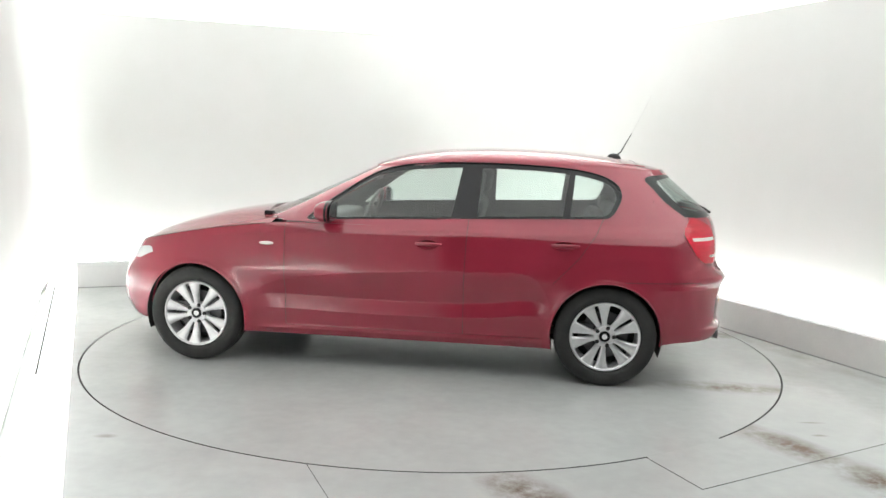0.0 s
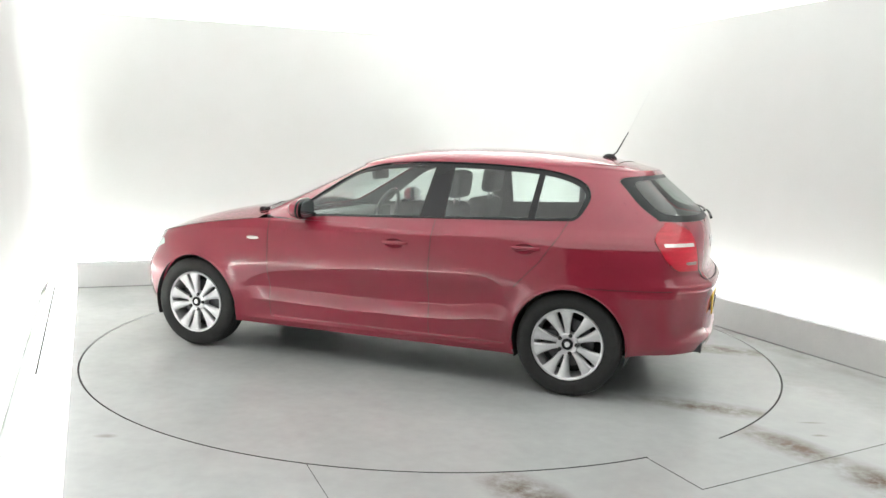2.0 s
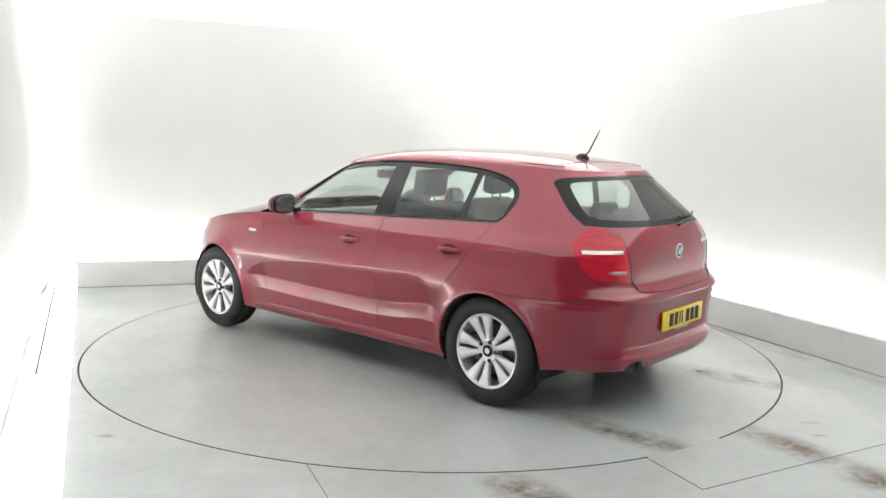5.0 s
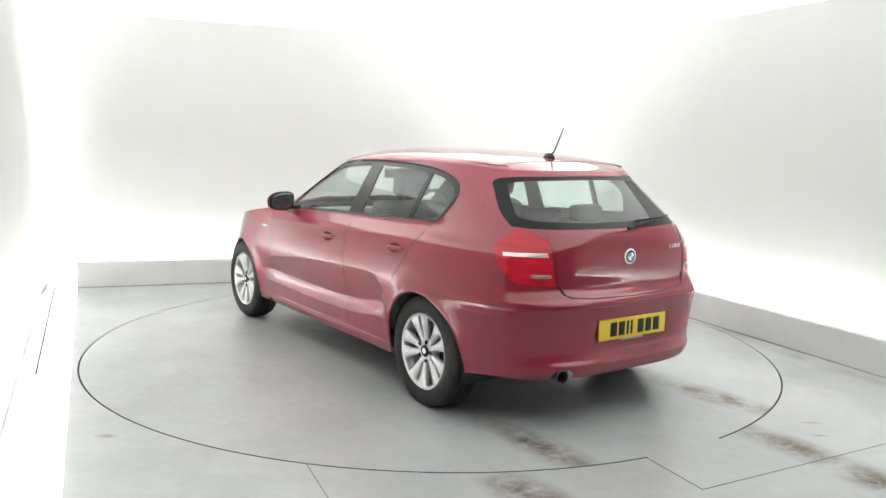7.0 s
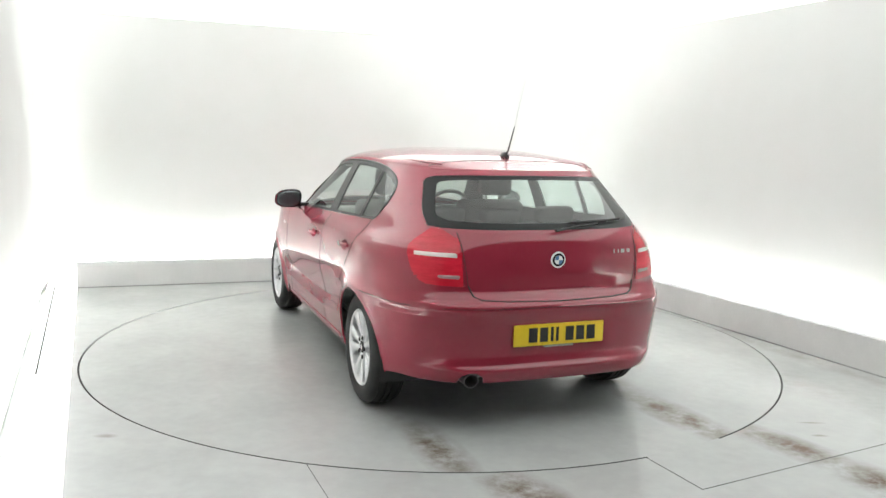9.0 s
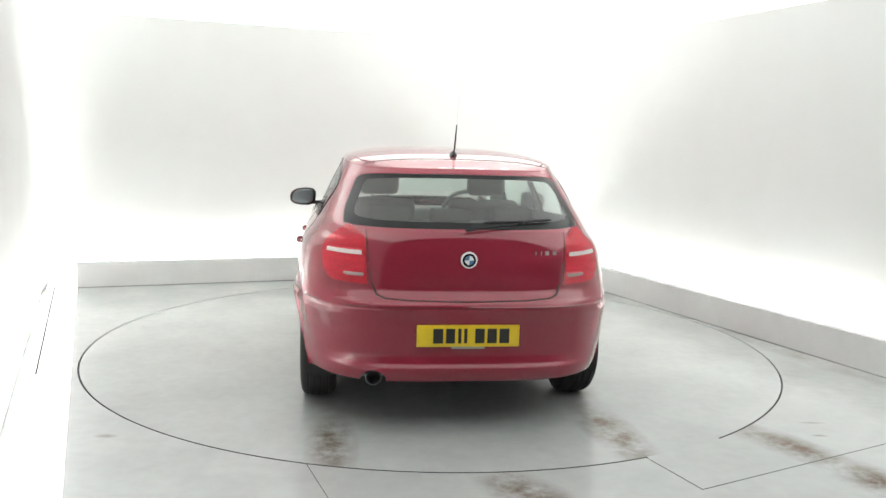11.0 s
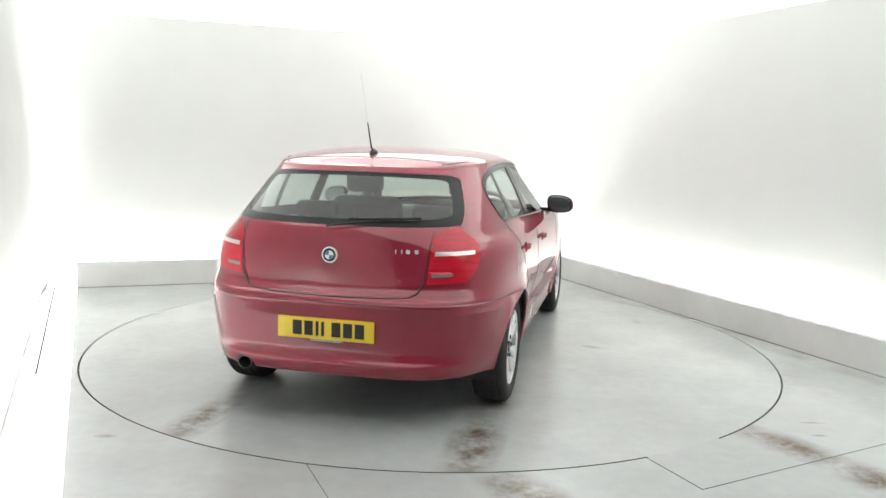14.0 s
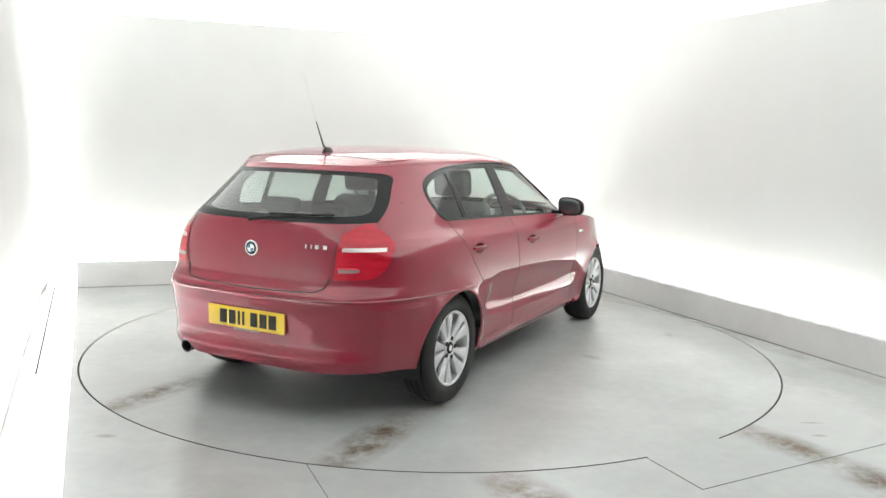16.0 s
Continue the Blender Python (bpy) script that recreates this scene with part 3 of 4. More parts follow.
def cuts(upper):
    """The lines along which panels part: signed distance of a body point to each."""
    side = lambda p: p[..., [0, 2]]
    tail = lambda p: p[..., [1, 2]]
    rear = lambda p, d: np.where(p[..., 0] < -1.45, d, 1.0)
    out = {"tailgate": lambda p: rear(p, inside(tail(p), TAILGATE)),
           "lamp": lambda p: np.where((p[..., 0] < -1.6) & (p[..., 1] > 0.45), inside(lamp_flat(p), LAMP), 1.0),
           "bar": lambda p: np.where((p[..., 0] < -1.6) & (p[..., 1] > 0.45), inside(lamp_flat(p), LAMP_BAR), 1.0),
           "strip": lambda p: np.where((p[..., 0] < -1.6) & (p[..., 1] > 0.45), inside(lamp_flat(p), LAMP_STRIP), 1.0),
           "front_door": lambda p: np.where((p[..., 0] < 1.2) & (p[..., 0] > -1.5), inside(side(p), FRONT_DOOR), 1.0),
           "rear_door": lambda p: np.where((p[..., 0] < 1.2) & (p[..., 0] > -1.5), inside(side(p), REAR_DOOR), 1.0),
           "opening": lambda p: np.where((p[..., 0] < 0.8) & (p[..., 1] > 0.4) & (p[..., 0] > -1.5), inside(side(p), SIDE_GLASS), 1.0)}
    if upper:
        rim = lambda p: 0.012 + 0.016 * np.clip((p[..., 2] - 1.05) / 0.08, 0, 1) * np.clip((0.2 - p[..., 0]) / 0.2, 0.2, 1)
        out["pane"] = lambda p: np.maximum(out["opening"](p) + rim(p), np.minimum.reduce([
            -0.345 - p[..., 0] - 0.16 * (p[..., 2] - 1.0),
            np.maximum(p[..., 0] + 0.512 + 0.04 * (p[..., 2] - 1.0), -1.042 - 0.12 * (p[..., 2] - 1.04) - p[..., 0]),
            p[..., 0] + 1.085 + 0.10 * (p[..., 2] - 1.04)]))
        out["rear_pane"] = lambda p: rear(p, inside(tail(p), REAR_PANE))
        out["frit"] = lambda p: rear(p, inside(tail(p), REAR_CLEAR))
        out["screen"] = lambda p: np.where(p[..., 0] > 0.0, inside(tail(p), SCREEN), 1.0)
    else:
        for i, (wx, wz) in enumerate(WELLS):
            out[f"arch{i}"] = lambda p, wx=wx, wz=wz: np.where(p[..., 1] > 0.4, np.hypot(p[..., 0] - wx, np.minimum(p[..., 2] - wz, 1)) - ARCH_R, 1.0)
        for i, (hx, hz) in enumerate(HANDLES):
            out[f"bowl{i}"] = lambda p, hx=hx, hz=hz: np.where(p[..., 1] > 0.4, (np.hypot((p[..., 0] - hx - 0.01) / 0.066, (p[..., 2] - hz + 0.004) / 0.030) - 1) * 0.034, 1.0)
        out["rear_bumper"] = lambda p: np.where(p[..., 0] < -1.2, p[..., 2] - 0.668, 1.0)
        out["pipe_cut"] = lambda p: np.where(p[..., 0] < -1.7, np.hypot((p[..., 1] - 0.47) * 0.8, p[..., 2] - 0.292) - 0.050, 1.0)
        out["front_bumper"] = lambda p: np.where(p[..., 0] > 1.2, p[..., 2] - 0.60, 1.0)
        out["headlamp"] = lambda p: np.where(p[..., 0] > 1.2, inside(p[..., [1, 2]] * [1, 1] + np.stack([0 * p[..., 0], 0 * p[..., 0]], -1), [(0.42, 0.62), (0.66, 0.645), (0.73, 0.70), (0.70, 0.735), (0.42, 0.68)]), 1.0)
    return out


def panels(upper):
    """Panel name of every quad, with points, normals and quads of the left half."""
    u, z = grid(upper)
    fixed = np.zeros(u.shape, bool)
    cell = 0.0075
    lines = cuts(upper)
    for name, f in lines.items():
        for _ in range(2):
            p = shell(u, z, upper)
            d, e = f(p), 1e-4
            su = SCALE_U[np.clip(u.astype(int), 0, 3)]
            gu = (f(shell(np.clip(u + e / su, 0, 4), z, upper)) - d) / e
            gz = (f(shell(u, z + e, upper)) - d) / e
            g2 = gu * gu + gz * gz
            near = (np.abs(d) < cell) & (g2 > 0.2) & (g2 < 6) & ~fixed
            k = np.where(near, -d / np.where(g2 > 0.2, g2, 1), 0)
            u_new, z_new = np.clip(u + k * gu / su, 0, 4), z + k * gz
            u_new[:, 0], u_new[:, -1] = u[:, 0], u[:, -1]
            z_new[0], z_new[-1] = z[0], z[-1]
            u, z = u_new, z_new
        fixed |= np.abs(f(shell(u, z, upper))) < 1e-4
    p = shell(u, z, upper)
    e = 4e-4
    du = shell(np.clip(u + e, 0, 4), z, upper) - shell(np.clip(u - e, 0, 4), z, upper)
    dz = shell(u, z + 2e-3, upper) - shell(u, z - 2e-3, upper)
    n = np.cross(du, dz)
    n /= np.maximum(np.linalg.norm(n, axis=-1, keepdims=True), 1e-12)
    rows, cols = u.shape
    ids = np.arange(rows * cols).reshape(rows, cols)
    a, b, cc, dd = ids[:-1, :-1].ravel(), ids[:-1, 1:].ravel(), ids[1:, 1:].ravel(), ids[1:, :-1].ravel()
    on = fixed.ravel()
    turn = (on[b] & on[dd] & ~(on[a] & on[cc]))[:, None]
    one = np.where(turn, np.stack([a, b, dd], -1), np.stack([a, b, cc], -1))
    two = np.where(turn, np.stack([b, cc, dd], -1), np.stack([a, cc, dd], -1))
    tris = np.concatenate([one, two])
    p, n = p.reshape(-1, 3), n.reshape(-1, 3)
    c = p[tris].mean(1)
    name = np.full(len(c), "quarter_panel", dtype=object)
    v = {k: f(c) for k, f in lines.items()}
    name[c[..., 0] > 0.0] = "wing"
    if not upper:
        name[(c[..., 2] < 0.28) & (np.abs(c[..., 0]) < 1.2)] = "sill"
        name[v["rear_bumper"] < 0] = "rear_bumper"
        name[v["pipe_cut"] < 0] = "pipe_cut"
        name[v["front_bumper"] < 0] = "front_bumper"
        name[v["headlamp"] < 0] = "headlamp"
    else:
        name[...] = "cab_frame"
    name[v["front_door"] < 0] = "front_door"
    name[v["rear_door"] < 0] = "rear_door"
    name[v["tailgate"] < 0] = "tailgate"
    if upper:
        name[(v["front_door"] < 0) | (v["rear_door"] < 0)] = "cab_frame"
        name[(c[..., 2] < 1.0) & (v["front_door"] < 0) & (v["opening"] > 0)] = "front_door"
        name[(c[..., 2] < 1.06) & (v["rear_door"] < 0) & (v["opening"] > 0)] = "rear_door"
        name[v["opening"] < 0] = "window_trim"
        x = c[..., 0]
        pane = v["pane"] < 0
        name[pane & (x > -0.42)] = "front_pane"
        name[pane & (x <= -0.42)] = "rear_pane"
        name[pane & (x < -1.065 - 0.11 * (c[..., 2] - 1.04))] = "quarter_pane"
        name[v["rear_pane"] < 0] = "frit"
        name[v["frit"] < 0] = "tailgate_pane"
        name[(c[..., 0] > 0.5) & (c[..., 2] < 1.02) & (v["opening"] > 0)] = "wing"
        name[v["screen"] < 0] = "windscreen"
    else:
        name[np.minimum(v["arch0"], v["arch1"]) < 0] = ""
    name[v["lamp"] < 0] = "lamp"
    if not upper:
        name[np.minimum(v["bowl0"], v["bowl1"]) < 0] = ""
    if not upper:
        name[v["opening"] < 0] = "window_trim"
    return p, n, tris, name


class Skin:
    """Collects the quads of each panel, on both sides."""

    def __init__(self):
        self.verts, self.normals, self.faces = {}, {}, {}

    def take(self, key, p, n, tris, mirror):
        flip = np.array([1, -1, 1]) if mirror else np.array([1, 1, 1])
        used, back = np.unique(tris, return_inverse=True)
        vs = self.verts.setdefault(key, [])
        start = len(vs)
        vs.extend(p[used] * flip)
        self.normals.setdefault(key, []).extend(n[used] * flip)
        f = back.reshape(-1, 3) + start
        self.faces.setdefault(key, []).extend((f[:, ::-1] if mirror else f).tolist())

    def build(self, key, name, mat, parent, label="", out=0.0):
        if not self.faces.get(key):
            return None
        v, n = np.array(self.verts[key]), np.array(self.normals[key])
        return link_mesh(name, v + n * out, self.faces[key], mat, parent, label, n)


def seam(name, pts, parent, radius=0.0016, mat=None):
    return tube(name, pts, radius, mat or DARK_GAP, parent, sides=5)


def build_wheel(name):
    """Tyre, ten-spoke alloy rim, bolts, cap and brake disc; the axle is y, the outside towards +y."""
    w = new(name)

    def spin(profile, mat, label, steps=72, nm="tyre", parent=w):
        bm = bmesh.new()
        rows = []
        for k in range(steps):
            a = math.tau * k / steps
            rows.append([bm.verts.new((r * math.cos(a), y, r * math.sin(a))) for r, y in profile])
        for k in range(steps):
            p, q = rows[k], rows[(k + 1) % steps]
            for i in range(len(profile) - 1):
                bm.faces.new((p[i], q[i], q[i + 1], p[i + 1]))
        bmesh.ops.recalc_face_normals(bm, faces=bm.faces)
        return part(nm, bm, mat, parent, label)

    spin([(0.210, 0.070), (0.216, 0.085), (0.226, 0.096), (0.245, 0.101), (0.268, 0.101), (0.288, 0.096), (0.303, 0.086), (0.311, 0.074), (0.314, 0.060), (0.309, 0.058), (0.309, 0.050), (0.3155, 0.048),
          (0.316, 0.020), (0.309, 0.019), (0.309, 0.011), (0.316, 0.010), (0.316, -0.010), (0.309, -0.011), (0.309, -0.019), (0.316, -0.020), (0.3155, -0.048), (0.309, -0.050), (0.309, -0.058), (0.314, -0.060),
          (0.303, -0.086), (0.268, -0.101), (0.226, -0.096), (0.210, -0.07)], RUBBER, "black treaded rubber tyre")
    rim = spin([(0.196, 0.060), (0.200, 0.084), (0.207, 0.090), (0.214, 0.092), (0.218, 0.086), (0.212, 0.070), (0.200, 0.055), (0.190, -0.02), (0.185, -0.07), (0.210, -0.085)], ALLOY, "silver alloy rim with ten spokes", nm="rim")
    # spokes
    bm = bmesh.new()
    for k in range(10):
        a = math.tau * (k // 2) / 5 + (0.250 if k % 2 else -0.250)
        rot = Matrix.Rotation(a, 4, "Y")
        secs = []
        for r, hw, y, dp in ((0.045, 0.014, 0.058, 0.03), (0.075, 0.0160, 0.060, 0.03), (0.10, 0.0175, 0.063, 0.03), (0.135, 0.0240, 0.067, 0.03), (0.165, 0.0300, 0.071, 0.028), (0.187, 0.036, 0.073, 0.026), (0.204, 0.050, 0.074, 0.02)):
            ring = []
            for dx, dy in ((-hw, -dp), (-hw, -0.008), (-hw * 0.8, -0.002), (-hw * 0.4, 0), (0, 0.001), (hw * 0.4, 0), (hw * 0.8, -0.002), (hw, -0.008), (hw, -dp)):
                ring.append(bm.verts.new(rot @ Vector((r, y + dy + 0.012, dx))))
            secs.append(ring)
        for s, t in zip(secs, secs[1:]):
            for i in range(len(s) - 1):
                bm.faces.new((s[i], t[i], t[i + 1], s[i + 1]))
    bmesh.ops.recalc_face_normals(bm, faces=bm.faces)
    part("spokes", bm, ALLOY, rim)
    spin([(0.0, 0.062), (0.03, 0.062), (0.035, 0.072), (0.045, 0.076), (0.062, 0.076), (0.067, 0.072), (0.070, 0.057), (0.070, 0.02)], ALLOY, "", 40, "hub", rim)
    for k in range(5):
        a = math.tau * (k + 0.5) / 5
        bm = bmesh.new()
        bmesh.ops.create_cone(bm, cap_ends=True, segments=12, radius1=0.013, radius2=0.012, depth=0.006, matrix=Matrix.Translation((0.056 * math.cos(a), 0.078, 0.056 * math.sin(a))) @ pose(0, 0, 0, -90))
        part("wheel_bolt", bm, DARK_GAP, rim, "dark recessed wheel bolt")
    spin([(0.0, 0.080), (0.017, 0.0795)], WHITE, "small pale cap badge", 28, "cap_centre", rim)
    spin([(0.017, 0.0795), (0.024, 0.080), (0.031, 0.079), (0.0345, 0.074)], BLACK_TRIM, "dark ring of the cap", 28, "cap_ring", rim)
    spin([(0.0, 0.012), (0.145, 0.012), (0.146, -0.01), (0.0, -0.01)], STEEL, "dark grey brake disc", 48, "brake_disc")
    # Plain near-black disc closes the rim behind the brake disc.
    spin([(0.0, -0.03), (0.19, -0.03)], DARK_GAP, "", 40, "inner_disc")
    bm = bmesh.new()
    box(bm, 0.07, 0.16, -0.04, 0.035, -0.07, 0.07, 0.012)
    part("brake_caliper", bm, STEEL, w)
    return w


def cushion(name, x0, x1, y0, y1, z0, z1, r, mat, parent, tilt=0.0, label=""):
    """A rounded upholstered block, leaning by tilt degrees about its base."""
    bm = bmesh.new()
    c = Vector(((x0 + x1) / 2, (y0 + y1) / 2, z0))
    box(bm, x0 - c.x, x1 - c.x, y0 - c.y, y1 - c.y, 0, z1 - z0, r, 4, Matrix.Translation(c) @ pose(0, 0, 0, 0, tilt, 0))
    return part(name, bm, mat, parent, label)


def build_car():
    car = new("car")
    tagged(car, "dark red five-door hatchback parked on the turntable", "car")
    skin = Skin()
    for upper in (False, True):
        p, n, tris, name = panels(upper)
        for mirror in (False, True):
            for key in sorted(set(name.ravel())):
                if key == "pipe_cut":
                    if mirror:
                        skin.take(("rear_bumper", None), p, n, tris[name == key], mirror)
                elif key:
                    skin.take((key, mirror if key in ("front_door", "rear_door", "wing", "quarter_panel", "sill", "lamp", "headlamp", "front_pane", "rear_pane", "quarter_pane", "window_trim", "cab_frame") else None), p, n, tris[name == key], mirror)
            trim = (name != "") & (name != "windscreen") & (name != "tailgate_pane") & (name != "frit") & (name != "pipe_cut")
            for g in ("front_pane", "rear_pane", "quarter_pane"):
                trim &= name != g
            skin.take("trim_in", p - n * 0.012, n, tris[trim], mirror)
    B = skin.build
    for key, nm, lab in (("rear_bumper", "rear_bumper", "red rear bumper with a recess for the plate"), ("front_bumper", "front_bumper", "red front bumper")):
        B((key, None), nm, PAINT, car, lab)
    tailgate = B(("tailgate", None), "tailgate", PAINT, car, "red tailgate with a wide window")
    B(("tailgate_pane", None), "window_pane", REAR_GLASS, tailgate, "dark tinted rear window", -0.002)
    B(("frit", None), "pane_border", FRIT, tailgate, "black printed border of the rear window", -0.002)
    B(("windscreen", None), "windscreen", GLASS, car, "clear windscreen", -0.002)
    doors = {}
    for m in (False, True):
        for key, lab in (("wing", "red front wing"), ("quarter_panel", "red rear quarter panel"), ("sill", "red side sill"), ("cab_frame", "red pillars and roof rail")):
            B((key, m), key, PAINT, car, lab)
        for key in ("front_door", "rear_door"):
            doors[key, m] = B((key, m), key, PAINT, car, "red door with a pressed lower panel")
        B(("front_pane", m), "window_pane", GLASS, doors["front_door", m], "clear door window", -0.007)
        B(("rear_pane", m), "window_pane", GLASS, doors["rear_door", m], "clear door window", -0.007)
        B(("quarter_pane", m), "quarter_pane", GLASS, doors["rear_door", m], "small fixed rear window", -0.007)
        B(("window_trim", m), "window_trim", BLACK_TRIM, car, "black window surround and centre pillar", -0.003)
        B(("headlamp", m), "headlamp", HEAD_CLEAR, car, "clear headlamp", 0.002)
    B("trim_in", "cabin_trim", CABIN, car, "dark grey cabin lining")
    build_roof(car)
    build_bonnet(car)
    build_lamps(car, skin)
    build_details(car, tailgate, doors)
    build_cabin(car)
    for x, y, m in ((1.33, 0.748, 0), (-1.33, 0.752, 0), (1.33, -0.748, 1), (-1.33, -0.752, 1)):
        if x > 0 and not m:
            first = build_wheel("wheel")
            first.parent = car
            first.matrix_basis = pose(x, y, 0.316)
            tagged(first, "silver ten-spoke alloy wheel with a black tyre")
        else:
            w = copy_thing(first, pose(x, y, 0.316, 0, 0, 180 if m else 0))
    return car


def build_roof(car):
    """The roof skin, crowned between the rails."""
    u, z = grid(True)
    edge = shell(u[-1], z[-1], True)
    rows, faces, across = [], [], 41
    t = np.sin(np.linspace(-math.pi / 2, math.pi / 2, across))
    for e in edge:
        top = float(ROOF_Z(np.clip(e[0], -1.74, 0.27)))
        h = max(top - e[2], 0.0005)
        for k in t:
            rows.append((e[0], e[1] * k, e[2] + h * max(0.0, 1 - abs(k) ** 2.6) ** 0.5))
    for i in range(len(edge) - 1):
        for k in range(across - 1):
            a = i * across + k
            faces.append((a, a + across, a + across + 1, a + 1))
    roof = link_mesh("roof", rows, faces, PAINT, car, "red roof skin")
    inner = [(x, y * 0.97, z - 0.03) for x, y, z in rows]
    link_mesh("headliner", inner, faces, HEADLINER, car, "pale grey headliner")
    i = int(np.argmin(np.abs(edge[:, 0] + 1.50) + (edge[:, 1] < 0.3) * 9))
    seam("spoiler_gap", [rows[i * across + k] for k in range(2, across - 2)], car, 0.0022)
    for s in (1, -1):
        pts = [(e[0], s * (e[1] * 0.93), e[2] + 0.026) for e in edge[70:330:6]]
        seam("roof_joint", pts, car, 0.003, PAINT)


def build_bonnet(car):
    """Bonnet between the wings, from the nose back to the windscreen, and the scuttle with its wipers."""
    u, z = grid(False)
    edge = shell(u[-1], z[-1], False)
    edge = edge[edge[:, 0] > 0.80]
    rows, faces, across = [], [], 25
    t = np.linspace(-1, 1, across)
    for e in edge:
        h = 0.085 * np.clip(e[1] / 0.8, 0, 1) ** 1.5
        for k in t:
            rows.append((e[0] - 0.0 * k, e[1] * k, e[2] + h * (1 - abs(k) ** 2.4) - 0.012 * math.exp(-((abs(k) - 0.78) / 0.05) ** 2) * 0.4))
    for i in range(len(edge) - 1):
        for k in range(across - 1):
            a = i * across + k
            faces.append((a, a + 1, a + across + 1, a + across))
    link_mesh("bonnet", rows, faces, PAINT, car, "red bonnet")
    bm = bmesh.new()
    box(bm, 0.72, 0.90, -0.74, 0.74, 0.90, 0.958, 0.01)
    part("scuttle", bm, BLACK_TRIM, car, "black scuttle panel below the windscreen")
    for q in (0, across - 1):
        seam("bonnet_gap", [rows[i * across + q] for i in range(len(edge)) if 0.84 < edge[i][0] < 1.85 and (edge[i][1] > 0.3)], car, 0.0025)
    for y0 in (0.60, -0.02):
        bm = bmesh.new()
        box(bm, 0.875, 0.935, y0 - 0.03, y0 + 0.03, 0.945, 1.0, 0.014)
        part("wiper_pivot", bm, BLACK_TRIM, car, "black wiper pivot")
    for y0, y1 in ((0.55, 0.0), (0.0, -0.52)):
        tube("wiper", [(0.93, y0, 0.975), (0.97, (y0 + y1) / 2, 1.008), (0.955, y1, 1.0)], 0.009, BLACK_TRIM, car, "black windscreen wiper")


def build_lamps(car, skin):
    """Tail lamps: a red lens parted by a pale bar and darker strips."""
    for m in (False, True):
        key = ("lamp", m)
        v, n, f = np.array(skin.verts[key]), np.array(skin.normals[key]), np.array(skin.faces[key])
        c = v[f].mean(1)
        flat = lamp_flat(c * [1, -1 if m else 1, 1])
        z, w = flat[:, 1], flat[:, 0]
        bar = inside(flat, LAMP_BAR) < 0
        low = inside(flat, LAMP_STRIP) < 0
        deep = (z < 0.915) & ~low & ~bar
        lamp = None
        for mask, nm, mat, lab, out in (((~bar & ~low & ~deep), "tail_lamp", LAMP_RED, "red tail lamp with a pale bar", 0.004), (deep, "lower_lens", LAMP_DEEP, "deep red lower lens", 0.004), (bar, "indicator_bar", LAMP_CLEAR, "pale clear bar", 0.005), (low, "reversing_strip", LAMP_GREY, "small grey clear strip", 0.005)):
            if not mask.any():
                continue
            ids, back = np.unique(f[mask], return_inverse=True)
            ob = link_mesh(nm, v[ids] + n[ids] * out, back.reshape(-1, 3), mat, lamp or car, lab, n[ids])
            lamp = lamp or ob


